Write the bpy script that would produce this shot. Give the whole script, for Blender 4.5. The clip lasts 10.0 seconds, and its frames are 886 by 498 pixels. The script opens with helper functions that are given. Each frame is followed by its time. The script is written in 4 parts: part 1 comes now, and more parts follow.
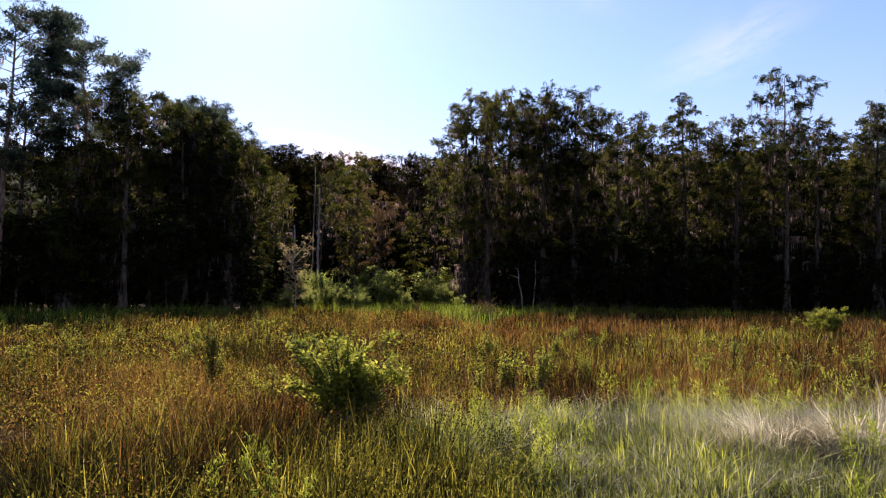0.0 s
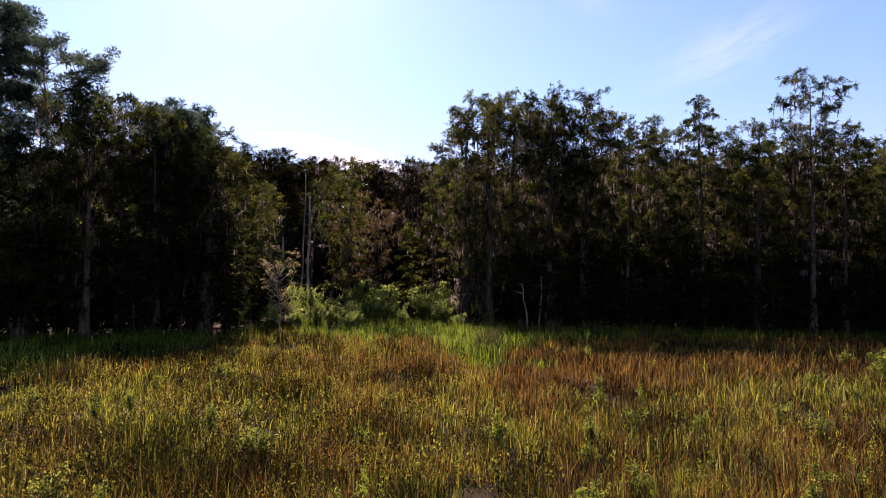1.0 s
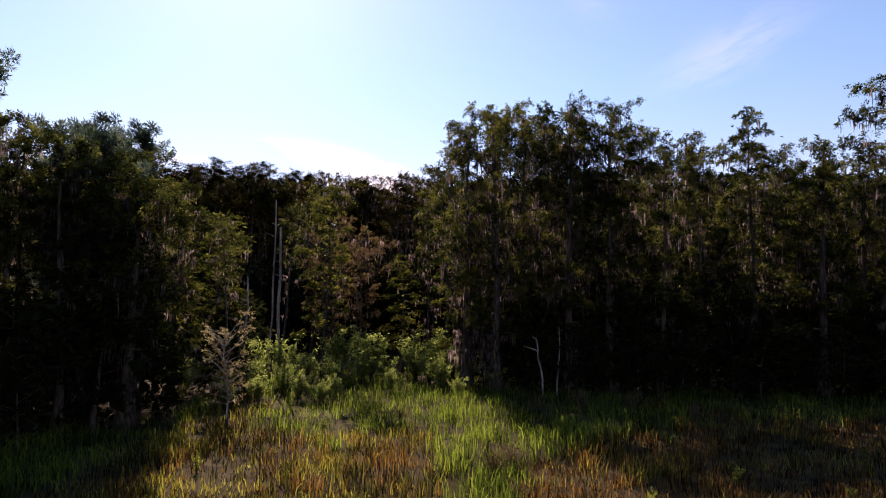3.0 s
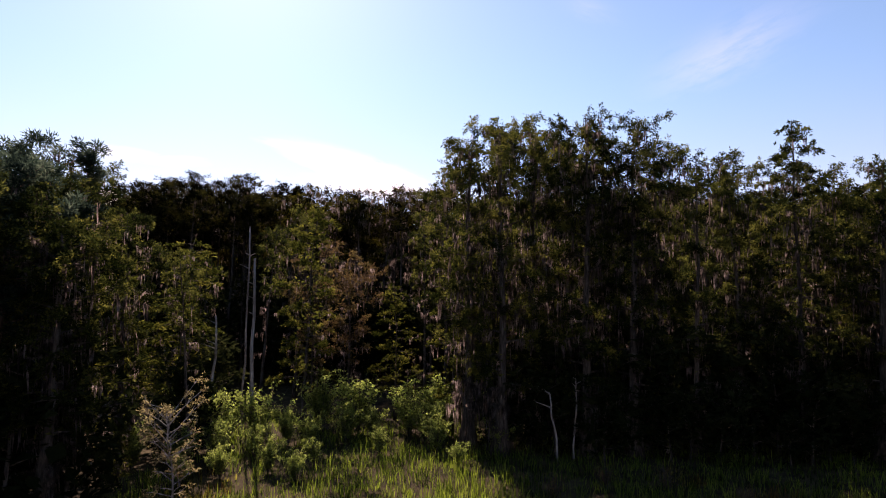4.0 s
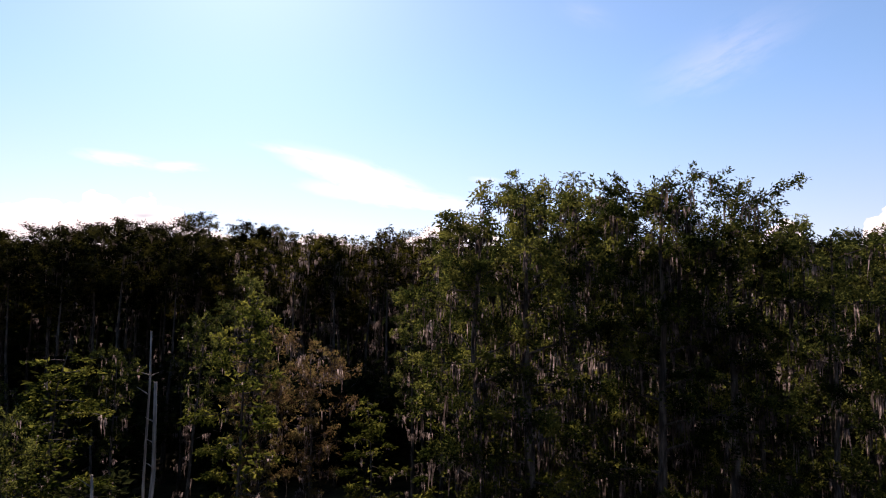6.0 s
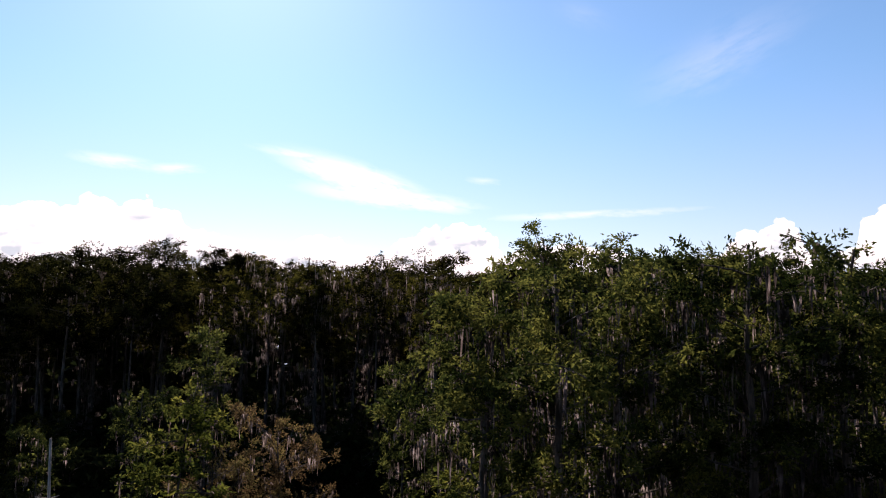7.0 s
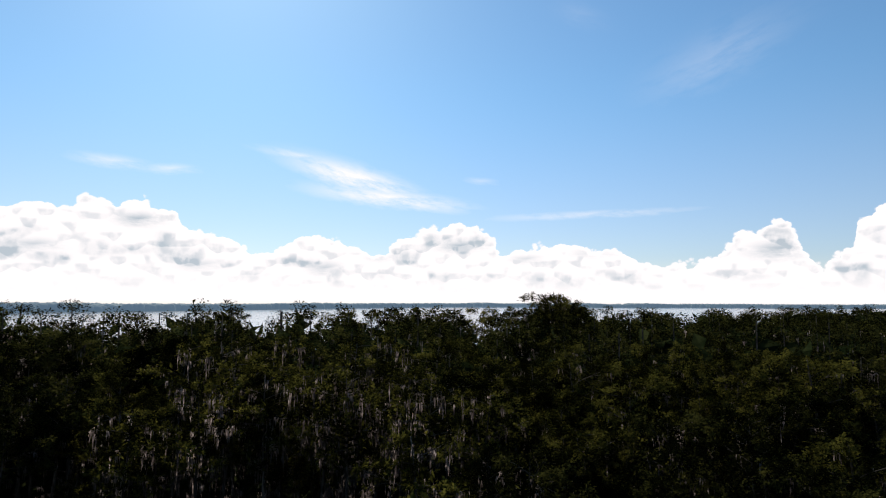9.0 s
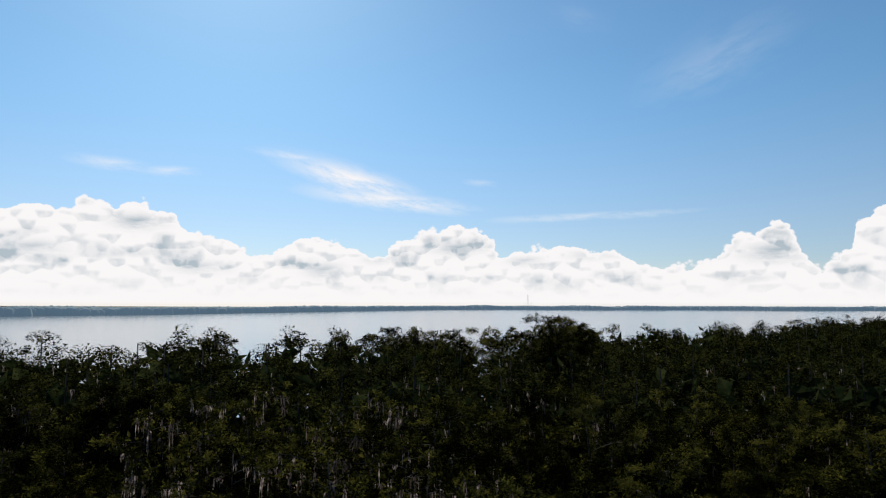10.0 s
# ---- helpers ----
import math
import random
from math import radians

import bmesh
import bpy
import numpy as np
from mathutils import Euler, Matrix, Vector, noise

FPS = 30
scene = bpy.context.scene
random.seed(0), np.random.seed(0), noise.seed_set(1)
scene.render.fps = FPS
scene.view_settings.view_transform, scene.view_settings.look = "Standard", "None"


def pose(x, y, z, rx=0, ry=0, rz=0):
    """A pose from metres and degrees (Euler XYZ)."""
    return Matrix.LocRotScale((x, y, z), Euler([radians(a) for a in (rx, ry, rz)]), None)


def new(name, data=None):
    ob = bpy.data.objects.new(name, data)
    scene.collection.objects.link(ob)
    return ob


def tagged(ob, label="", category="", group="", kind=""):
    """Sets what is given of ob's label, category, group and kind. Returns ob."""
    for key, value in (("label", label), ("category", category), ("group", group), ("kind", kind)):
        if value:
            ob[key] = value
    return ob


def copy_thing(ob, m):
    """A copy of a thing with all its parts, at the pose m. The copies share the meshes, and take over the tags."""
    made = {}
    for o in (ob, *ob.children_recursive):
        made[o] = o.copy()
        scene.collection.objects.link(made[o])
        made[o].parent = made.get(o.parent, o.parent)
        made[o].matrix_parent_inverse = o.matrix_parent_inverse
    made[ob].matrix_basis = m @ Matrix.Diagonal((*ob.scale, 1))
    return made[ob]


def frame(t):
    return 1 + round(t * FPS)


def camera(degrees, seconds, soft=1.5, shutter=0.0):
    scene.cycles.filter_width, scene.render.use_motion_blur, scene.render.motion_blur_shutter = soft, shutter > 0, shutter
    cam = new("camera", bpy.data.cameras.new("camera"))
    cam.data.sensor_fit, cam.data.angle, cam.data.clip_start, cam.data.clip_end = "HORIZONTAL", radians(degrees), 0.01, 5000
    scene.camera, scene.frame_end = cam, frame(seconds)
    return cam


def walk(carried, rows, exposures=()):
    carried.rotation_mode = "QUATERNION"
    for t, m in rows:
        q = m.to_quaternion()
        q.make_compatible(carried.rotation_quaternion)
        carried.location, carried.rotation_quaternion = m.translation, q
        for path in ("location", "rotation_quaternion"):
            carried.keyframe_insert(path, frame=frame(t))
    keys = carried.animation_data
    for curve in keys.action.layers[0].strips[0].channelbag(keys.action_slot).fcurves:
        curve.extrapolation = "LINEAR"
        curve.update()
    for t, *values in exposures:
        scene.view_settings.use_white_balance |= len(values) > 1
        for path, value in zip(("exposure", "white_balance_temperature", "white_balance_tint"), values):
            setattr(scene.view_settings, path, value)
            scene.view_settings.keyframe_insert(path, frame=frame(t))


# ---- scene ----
S = 0.639
cam = camera(70.0, 10.0, soft=1.1)
METRES, EYE, TILT, LEAN, TURN = 75.0, 2.1, 4.65, 0.0, 0.0
ROWS = [
    (0.0, 0.0, 0.0, 0.0, 0.02, -1.68, -0.8),
    (0.5, 0.0004, 0.0283, 0.008, -0.02, -1.55, -0.83),
    (1.0, 0.0008, 0.0575, 0.0198, -0.06, -1.37, -0.82),
    (1.5, 0.001, 0.0877, 0.0339, -0.14, -1.24, -0.8),
    (2.0, 0.0012, 0.1192, 0.0485, -0.2, -1.11, -0.76),
    (2.5, 0.0019, 0.1536, 0.0635, -0.25, -1.02, -0.72),
    (4.0, 0.0056, 0.2801, 0.1293, -0.42, -0.73, -0.64),
    (4.5, 0.0066, 0.3277, 0.156, -0.5, -0.62, -0.61),
    (5.0, 0.008, 0.3769, 0.1839, -0.58, -0.51, -0.59),
    (6.5, 0.0111, 0.5327, 0.2711, -0.92, 0.09, -0.47),
    (7.0, 0.0119, 0.5846, 0.3016, -1.12, 0.09, -0.32),
    (7.5, 0.0127, 0.6358, 0.334, -1.28, 0.09, -0.23),
    (8.0, 0.0137, 0.688, 0.368, -1.35, 0.05, -0.24),
    (8.5, 0.015, 0.7351, 0.4002, -1.39, -0.05, -0.35),
    (9.0, 0.0174, 0.7827, 0.4343, -1.43, 0.13, -0.3),
    (9.5, 0.0186, 0.8271, 0.4696, -1.5, 0.19, -0.29),
    (10.0, 0.0192, 0.8624, 0.4984, -1.57, 0.39, -0.26),
]
EXPOSURES = [(0.0, 1.18, 7700, 40), (2.5, 1.06, 7900, 40), (4.5, 1.0, 8200, 38), (6.5, 0.84, 7300, 30), (8.0, 0.64, 6900, 19), (10.0, 0.18, 6600, 9)]
walk(cam, [(t, pose(0, 0, EYE, TILT, LEAN, TURN) @ pose(METRES * S * x, METRES * y, METRES * S * z, 90 + S * pitch, roll, S * yaw))
           for t, x, y, z, yaw, pitch, roll in ROWS], EXPOSURES)

# ---- light: sun ahead of the camera, a little to its left, high over the trees ----
SUN_AZ, SUN_EL = -18.0, 38.0  # degrees: azimuth from +y towards +x, elevation
sun_way = Vector((math.sin(radians(SUN_AZ)) * math.cos(radians(SUN_EL)), math.cos(radians(SUN_AZ)) * math.cos(radians(SUN_EL)), math.sin(radians(SUN_EL))))
sun = new("sun", bpy.data.lights.new("sun", "SUN"))
sun.data.energy, sun.data.angle, sun.data.color = 4.9, radians(0.53), (1.0, 0.95, 0.86)
sun.rotation_mode = "QUATERNION"
sun.rotation_quaternion = sun_way.to_track_quat("Z", "Y")
sun.location = sun_way * 200


# ---- node helpers ----
class Nodes:
    """Short writing for node trees."""

    def __init__(self, tree):
        self.tree = tree
        tree.nodes.clear()

    def add(self, kind, values=(), **settings):
        n = self.tree.nodes.new(kind)
        if "operation" in settings:
            n.operation = settings["operation"]
        if "noise_dimensions" in settings:
            n.noise_dimensions = settings["noise_dimensions"]
        if "data_type" in settings:
            n.data_type = settings["data_type"]
        if "blend_type" in settings:
            n.blend_type = settings["blend_type"]
        if "interpolation_type" in settings:
            n.interpolation_type = settings["interpolation_type"]
        if "feature" in settings:
            n.feature, n.voronoi_dimensions = settings["feature"], "2D"
        for key, v in dict(values).items():
            if isinstance(v, bpy.types.NodeSocket):
                self.tree.links.new(v, n.inputs[key])
            else:
                n.inputs[key].default_value = v
        return n

    def math(self, op, a, b=0.0, c=0.0):
        return self.add("ShaderNodeMath", {0: a, 1: b, 2: c}, operation=op).outputs[0]

    def ramp(self, fac, stops, mode="LINEAR"):
        n = self.add("ShaderNodeValToRGB", {0: fac})
        n.color_ramp.interpolation = mode
        el = n.color_ramp.elements
        while len(el) < len(stops):
            el.new(0.5)
        for e, (p, col) in zip(el, stops):
            e.position = p
            e.color = (*col, 1) if isinstance(col, tuple) else (col, col, col, 1)
        return n.outputs[0]

    def noise(self, vector, scale, detail=4, rough=0.55, dims="3D"):
        n = self.add("ShaderNodeTexNoise", {"Scale": scale, "Detail": detail, "Roughness": rough}, noise_dimensions=dims)
        if vector is not None:
            self.tree.links.new(vector, n.inputs["Vector"])
        return n.outputs["Fac"]

    def mix(self, fac, a, b):
        n = self.add("ShaderNodeMix", {0: fac, 6: a, 7: b}, data_type="RGBA")
        return n.outputs[2]

    def smooth(self, v, a, b, lo=0.0, hi=1.0):
        return self.add("ShaderNodeMapRange", {0: v, 1: a, 2: b, 3: lo, 4: hi}, interpolation_type="SMOOTHSTEP").outputs[0]


# ---- sky: clear blue, cirrus streaks, a bank of fair-weather cumulus over the horizon ----
world = bpy.data.worlds.new("sky")
scene.world = world
world.use_nodes = True
w = Nodes(world.node_tree)
way = w.add("ShaderNodeTexCoord").outputs["Generated"]
sep = w.add("ShaderNodeSeparateXYZ", {0: way})
blue = w.add("ShaderNodeTexSky")
blue.sky_type, blue.sun_disc, blue.sun_elevation, blue.sun_rotation = "NISHITA", False, radians(SUN_EL), radians(SUN_AZ)
blue.air_density, blue.dust_density, blue.ozone_density = 1.0, 0.3, 3.0
az = w.math("MULTIPLY", w.math("ARCTAN2", sep.outputs[0], sep.outputs[1]), 180 / math.pi)
el = w.math("MULTIPLY", w.math("ARCSINE", sep.outputs[2]), 180 / math.pi)
flat = w.add("ShaderNodeCombineXYZ", {0: az, 1: el}).outputs[0]
clear = w.mix(w.smooth(el, 1.0, 20.0), (1.16, 1.33, 1.6, 1), (1.24, 1.76, 1.92, 1))  # the clear air's tint, from the horizon up
sky = w.add("ShaderNodeMix", {0: 1.0, 6: blue.outputs[0], 7: clear}, data_type="RGBA", blend_type="MULTIPLY").outputs[2]
def streak(az0, el0, length, width, slope, scale, strength):
    """A wisp of cirrus: a long soft spot, broken by stretched noise."""
    a, b = w.math("SUBTRACT", az, az0), w.math("SUBTRACT", el, el0)
    c, s = math.cos(radians(slope)), math.sin(radians(slope))
    u = w.math("ADD", w.math("MULTIPLY", a, c), w.math("MULTIPLY", b, s))
    v = w.math("SUBTRACT", w.math("MULTIPLY", b, c), w.math("MULTIPLY", a, s))
    grain = w.noise(w.add("ShaderNodeCombineXYZ", {0: w.math("MULTIPLY", u, 0.28), 1: v}).outputs[0], scale, 5, 0.6, "2D")
    v = w.math("ADD", v, w.math("MULTIPLY_ADD", grain, 1.2 * width, -0.6 * width))
    r = w.math("ADD", w.math("POWER", w.math("ABSOLUTE", w.math("DIVIDE", u, length)), 2.0), w.math("POWER", w.math("ABSOLUTE", w.math("DIVIDE", v, width)), 2.0))
    spot = w.math("POWER", 2.718, w.math("MULTIPLY", r, -1.0))
    return w.math("MULTIPLY", w.math("MULTIPLY", spot, w.smooth(grain, 0.22, 0.62)), strength)


# cumulus: the bank's upper edge by azimuth, raised into rounded heads
def heads(scale, shift=0.0, soft=False):
    """Rounded heads of cloud, 1 in the middle of each."""
    at = w.add("ShaderNodeCombineXYZ", {0: az, 1: w.math("MULTIPLY_ADD", el, 1.25, 1.25 * shift)}).outputs[0]
    d = w.add("ShaderNodeTexVoronoi", {"Vector": at, "Scale": scale}, feature="SMOOTH_F1" if soft else "F1")
    if soft:
        d.inputs["Smoothness"].default_value = 0.5
    d = d.outputs["Distance"]
    return w.math("MULTIPLY_ADD", w.math("MULTIPLY", d, d), -1.7, 1.0)


fine = w.noise(flat, 2.2, 4, 0.6, "2D")
big, mid, little = heads(0.3), heads(0.75), heads(1.9)
lift = w.math("ADD", w.math("MULTIPLY_ADD", big, 1.0, -1.05), w.math("ADD", w.math("MULTIPLY", mid, 0.5), w.math("MULTIPLY_ADD", little, 0.22, w.math("MULTIPLY_ADD", fine, 0.3, -0.15))))
wob = w.math("MULTIPLY_ADD", w.noise(flat, 0.4, 2, 0.5, "2D"), 1.6, -0.8)
along = w.math("MULTIPLY_ADD", w.math("ADD", az, wob), 1 / 72.0, 0.5)
TOPS = [(0.0, 6.5), (0.045, 8.4), (0.075, 8.2), (0.105, 9.0), (0.135, 8.2), (0.155, 9.3), (0.19, 8.0), (0.205, 6.4), (0.235, 6.6), (0.265, 5.6), (0.28, 4.6),
        (0.325, 6.2), (0.37, 6.8), (0.405, 5.6), (0.435, 4.9), (0.455, 5.8), (0.49, 6.8), (0.535, 7.6), (0.57, 6.6), (0.585, 5.4), (0.61, 5.6), (0.675, 5.8),
        (0.73, 5.2), (0.755, 3.6), (0.835, 4.2), (0.868, 7.0), (0.902, 7.2), (0.925, 5.6), (0.94, 3.6), (0.962, 4.2), (0.978, 6.8), (1.0, 7.6)]
top = w.math("MULTIPLY", w.ramp(along, [(p, v / 10) for p, v in TOPS]), 10.0)
depth = w.math("SUBTRACT", w.math("ADD", top, lift), w.math("ADD", el, 0.6))
puffs = w.smooth(depth, -0.03, 0.22)
UNDERSIDES = [(-24.9, 6.6, 1.6, 0.55, 0, 0.8, 1.1), (2.6, 5.0, 1.9, 0.5, 2, 0.8, 1.1), (29.2, 4.3, 2.2, 0.7, 2, 0.8, 1.1), (-9.6, 2.9, 1.5, 0.6, 0, 0.8, 0.8), (-4.5, 4.0, 1.4, 0.4, 4, 0.8, 0.7),
              (14.5, 4.3, 2.0, 0.4, 0, 0.8, 0.6), (-32.0, 4.2, 1.8, 0.5, 0, 0.8, 0.8), (-20.0, 3.0, 2.0, 0.5, 0, 0.8, 0.6), (8.5, 3.8, 1.5, 0.4, 0, 0.8, 0.6)]
base = streak(*UNDERSIDES[0])
for spot in UNDERSIDES[1:]:
    base = w.math("MAXIMUM", base, streak(*spot))
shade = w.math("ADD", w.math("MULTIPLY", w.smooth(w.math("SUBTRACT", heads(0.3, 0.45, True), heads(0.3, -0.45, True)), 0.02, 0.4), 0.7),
               w.math("MULTIPLY", w.smooth(w.math("SUBTRACT", heads(0.75, 0.22, True), heads(0.75, -0.22, True)), 0.02, 0.4), 0.5))  # the lower side of each head
shade = w.math("MULTIPLY", shade, w.smooth(w.noise(flat, 0.9, 3, 0.5, "2D"), 0.3, 0.65, 0.35, 1.0))
shade = w.math("MULTIPLY", shade, w.smooth(el, 0.2, 3.0))
shade = w.math("MINIMUM", w.math("MAXIMUM", shade, base), 1.0)
puff_colour = w.mix(w.math("MULTIPLY", shade, w.smooth(depth, 0.15, 0.9)), (1.0, 1.0, 1.0, 1), (0.47, 0.56, 0.62, 1))
haze = w.math("ADD", w.smooth(el, 4.0, 0.0, 0.0, 0.4), w.smooth(el, 20.0, 0.0, 0.0, 0.12))


WISPS = [(-7.0, 11.0, 5.0, 1.0, -15, 0.7, 1.05), (-4.0, 9.3, 6.0, 0.7, -6, 0.7, 0.95), (-12.0, 12.7, 3.2, 0.4, -8, 0.8, 0.55), (-27.0, 11.1, 2.6, 0.5, -3, 0.8, 0.5),
         (-22.6, 10.9, 2.0, 0.4, 3, 0.8, 0.5), (14.0, 7.7, 8.5, 0.35, 1, 0.7, 0.45), (24.5, 20.0, 5.0, 1.8, 20, 0.7, 0.13), (4.5, 10.8, 1.6, 0.35, -6, 0.8, 0.32),
         (13.5, 24.6, 2.0, 0.8, -20, 0.8, 0.06)]
cirrus = streak(*WISPS[0])
for wisp in WISPS[1:]:
    cirrus = w.math("MAXIMUM", cirrus, streak(*wisp))
CLOUD = 16.4
cover = w.math("MINIMUM", w.math("MAXIMUM", cirrus, haze), 1.0)
white = (CLOUD * 1.02, CLOUD, CLOUD * 1.02, 1)
result = w.mix(cover, sky, white)
lit = w.add("ShaderNodeMix", {0: 1.0, 6: puff_colour, 7: white}, data_type="RGBA", blend_type="MULTIPLY").outputs[2]
result = w.mix(w.math("MULTIPLY", puffs, w.smooth(el, -0.5, 0.2)), result, lit)
w.add("ShaderNodeOutputWorld", {0: w.add("ShaderNodeBackground", {0: result, 1: 0.05}).outputs[0]})


# ---- materials ----
def surface(name, stops, scale=3.0, rough=0.8, spread=0.25, glow=0.0, bump=0.0, stretch=(1, 1, 1), island=True, gloss=0.12, haze_glow=None):
    """A matt natural surface: noise picks a colour out of stops; each island or object is a little lighter or darker.
    glow: share of light that passes through (leaves)."""
    m = bpy.data.materials.new(name)
    m.use_nodes = True
    n = Nodes(m.node_tree)
    place = n.add("ShaderNodeTexCoord").outputs["Object"]
    place = n.add("ShaderNodeMapping", {0: place, 3: stretch}).outputs[0]
    fac = n.noise(place, scale, 5, 0.6)
    chance = n.add("ShaderNodeNewGeometry").outputs["Random Per Island"] if island else n.add("ShaderNodeObjectInfo").outputs["Random"]
    other = n.add("ShaderNodeObjectInfo").outputs["Random"]
    fac = n.math("ADD", n.smooth(fac, 0.28, 0.72), n.math("MULTIPLY_ADD", chance, 2 * spread, -spread))
    fac = n.math("ADD", fac, n.math("MULTIPLY_ADD", other, 0.3, -0.15))
    colour = n.ramp(fac, stops)
    shader = n.add("ShaderNodeBsdfPrincipled", {"Base Color": colour, "Roughness": rough, "Specular IOR Level": gloss})
    if bump:
        b = n.add("ShaderNodeBump", {"Strength": bump, "Distance": 0.05, "Height": n.noise(place, scale * 6, 4, 0.7)})
        m.node_tree.links.new(b.outputs[0], shader.inputs["Normal"])
    out = shader.outputs[0]
    if glow:
        t = n.add("ShaderNodeBsdfTranslucent", {0: colour})
        out = n.add("ShaderNodeMixShader", {0: glow, 1: out, 2: t.outputs[0]}).outputs[0]
    # distance haze, put in as emission of the surface itself
    if haze_glow:
        out = n.add("ShaderNodeAddShader", {0: out, 1: n.add("ShaderNodeEmission", {0: (*haze_glow, 1), 1: 1.0}).outputs[0]}).outputs[0]
    n.add("ShaderNodeOutputMaterial", {0: out})
    return m


M_BARK = surface("grey cypress bark", [(0.1, (0.0192, 0.0156, 0.0126)), (0.5, (0.042, 0.0348, 0.0282)), (0.9, (0.084, 0.072, 0.06))], 2.5, 0.9, 0.1, bump=0.6, stretch=(3, 3, 0.5))
M_PINE_BARK = surface("brown pine bark", [(0.1, (0.05, 0.035, 0.028)), (0.6, (0.13, 0.09, 0.07)), (0.95, (0.2, 0.15, 0.12))], 3, 0.9, 0.1, bump=0.7, stretch=(3, 3, 0.8))
M_SNAG = surface("bleached dead wood", [(0.1, (0.1, 0.09, 0.08)), (0.6, (0.22, 0.2, 0.18)), (0.95, (0.34, 0.31, 0.28))], 2, 0.85, 0.1, bump=0.5, stretch=(4, 4, 0.4))
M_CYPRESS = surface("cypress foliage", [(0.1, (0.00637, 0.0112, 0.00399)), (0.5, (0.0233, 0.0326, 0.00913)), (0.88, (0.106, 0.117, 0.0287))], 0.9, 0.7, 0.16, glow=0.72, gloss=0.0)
# Darker copies of the cypress and olive foliage: back-forest shade put into the colour.
M_CYPRESS_SHADED = surface("dark evergreen canopy", [(0.1, (0.0011, 0.00158, 0.000488)), (0.5, (0.00658, 0.00791, 0.00227)), (0.9, (0.0529, 0.0525, 0.0136))], 0.6, 0.7, 0.16, glow=0.45, gloss=0.0)
M_OLIVE_SHADED = surface("olive canopy", [(0.1, (0.0018, 0.00229, 0.000531)), (0.5, (0.0129, 0.0138, 0.00302)), (0.9, (0.097, 0.0911, 0.0184))], 0.6, 0.7, 0.16, glow=0.45, gloss=0.0)
M_PINE = surface("pine needles", [(0.1, (0.0127, 0.0243, 0.0182)), (0.5, (0.0392, 0.067, 0.047)), (0.88, (0.116, 0.156, 0.106))], 0.9, 0.6, 0.16, glow=0.7, gloss=0.0)
M_BROAD = surface("olive foliage", [(0.1, (0.00618, 0.0109, 0.0029)), (0.5, (0.0248, 0.0347, 0.00905)), (0.88, (0.113, 0.118, 0.0275))], 0.8, 0.7, 0.16, glow=0.72, gloss=0.0)
# Leaf colour far darker than foliage: interior shade is put into it.
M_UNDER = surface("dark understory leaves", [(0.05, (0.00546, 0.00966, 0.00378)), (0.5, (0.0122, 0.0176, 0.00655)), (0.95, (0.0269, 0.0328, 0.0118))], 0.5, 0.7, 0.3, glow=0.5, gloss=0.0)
M_YOUNG = surface("yellow green foliage", [(0.1, (0.0132, 0.0204, 0.00396)), (0.5, (0.0475, 0.0598, 0.0115)), (0.9, (0.128, 0.128, 0.0255))], 0.9, 0.65, 0.18, glow=0.75, gloss=0.0)
M_RUST = surface("rust brown autumn foliage", [(0.05, (0.0542, 0.0357, 0.0193)), (0.5, (0.109, 0.0748, 0.0345)), (0.95, (0.135, 0.117, 0.0413))], 0.6, 0.75, 0.3, glow=0.75, gloss=0.0)
M_SAPLING = surface("reddish sapling leaves", [(0.05, (0.102, 0.0784, 0.04)), (0.5, (0.221, 0.186, 0.096)), (0.95, (0.323, 0.294, 0.144))], 0.6, 0.75, 0.3, glow=0.75, gloss=0.0)
M_SHRUB = surface("fresh green shrub leaves", [(0.05, (0.0627, 0.0927, 0.0179)), (0.5, (0.163, 0.207, 0.0312)), (0.95, (0.345, 0.37, 0.0624))], 0.8, 0.6, 0.35, glow=0.75)
M_LIME = surface("lime green shoots", [(0.05, (0.0765, 0.123, 0.018)), (0.5, (0.221, 0.294, 0.036)), (0.95, (0.391, 0.456, 0.072))], 0.8, 0.5, 0.3, glow=0.75)
M_EDGE = surface("dusty green bush leaves", [(0.05, (0.0808, 0.119, 0.0266)), (0.5, (0.178, 0.246, 0.0576)), (0.95, (0.354, 0.436, 0.116))], 0.8, 0.6, 0.35, glow=0.75)
M_MOSS = surface("grey hanging moss", [(0.1, (0.0266, 0.0215, 0.0199)), (0.5, (0.0902, 0.073, 0.0684)), (0.9, (0.255, 0.211, 0.199))], 1.4, 0.95, 0.16, glow=0.8, gloss=0.0)
M_SOIL = surface("peat and leaf litter", [(0.1, (0.016, 0.0128, 0.008)), (0.5, (0.032, 0.0248, 0.0128)), (0.9, (0.052, 0.0416, 0.0192))], 0.7, 0.95, 0.0, bump=0.8, island=False, gloss=0.05)
M_RED = surface("russet sedge", [(0.05, (0.00888, 0.00471, 0.00209)), (0.5, (0.0411, 0.0215, 0.00641)), (0.95, (0.163, 0.0947, 0.0244))], 0.3, 0.55, 0.55, glow=0.72, gloss=0.12)
M_GREEN = surface("yellow green sedge", [(0.05, (0.00747, 0.0091, 0.00218)), (0.5, (0.0634, 0.0679, 0.0102)), (0.95, (0.258, 0.251, 0.0381))], 0.3, 0.55, 0.55, glow=0.72, gloss=0.12)
M_LUSH = surface("lush green marsh grass", [(0.05, (0.00752, 0.0158, 0.00224)), (0.5, (0.0481, 0.085, 0.00979)), (0.95, (0.157, 0.223, 0.0291))], 0.3, 0.55, 0.55, glow=0.72, gloss=0.12)
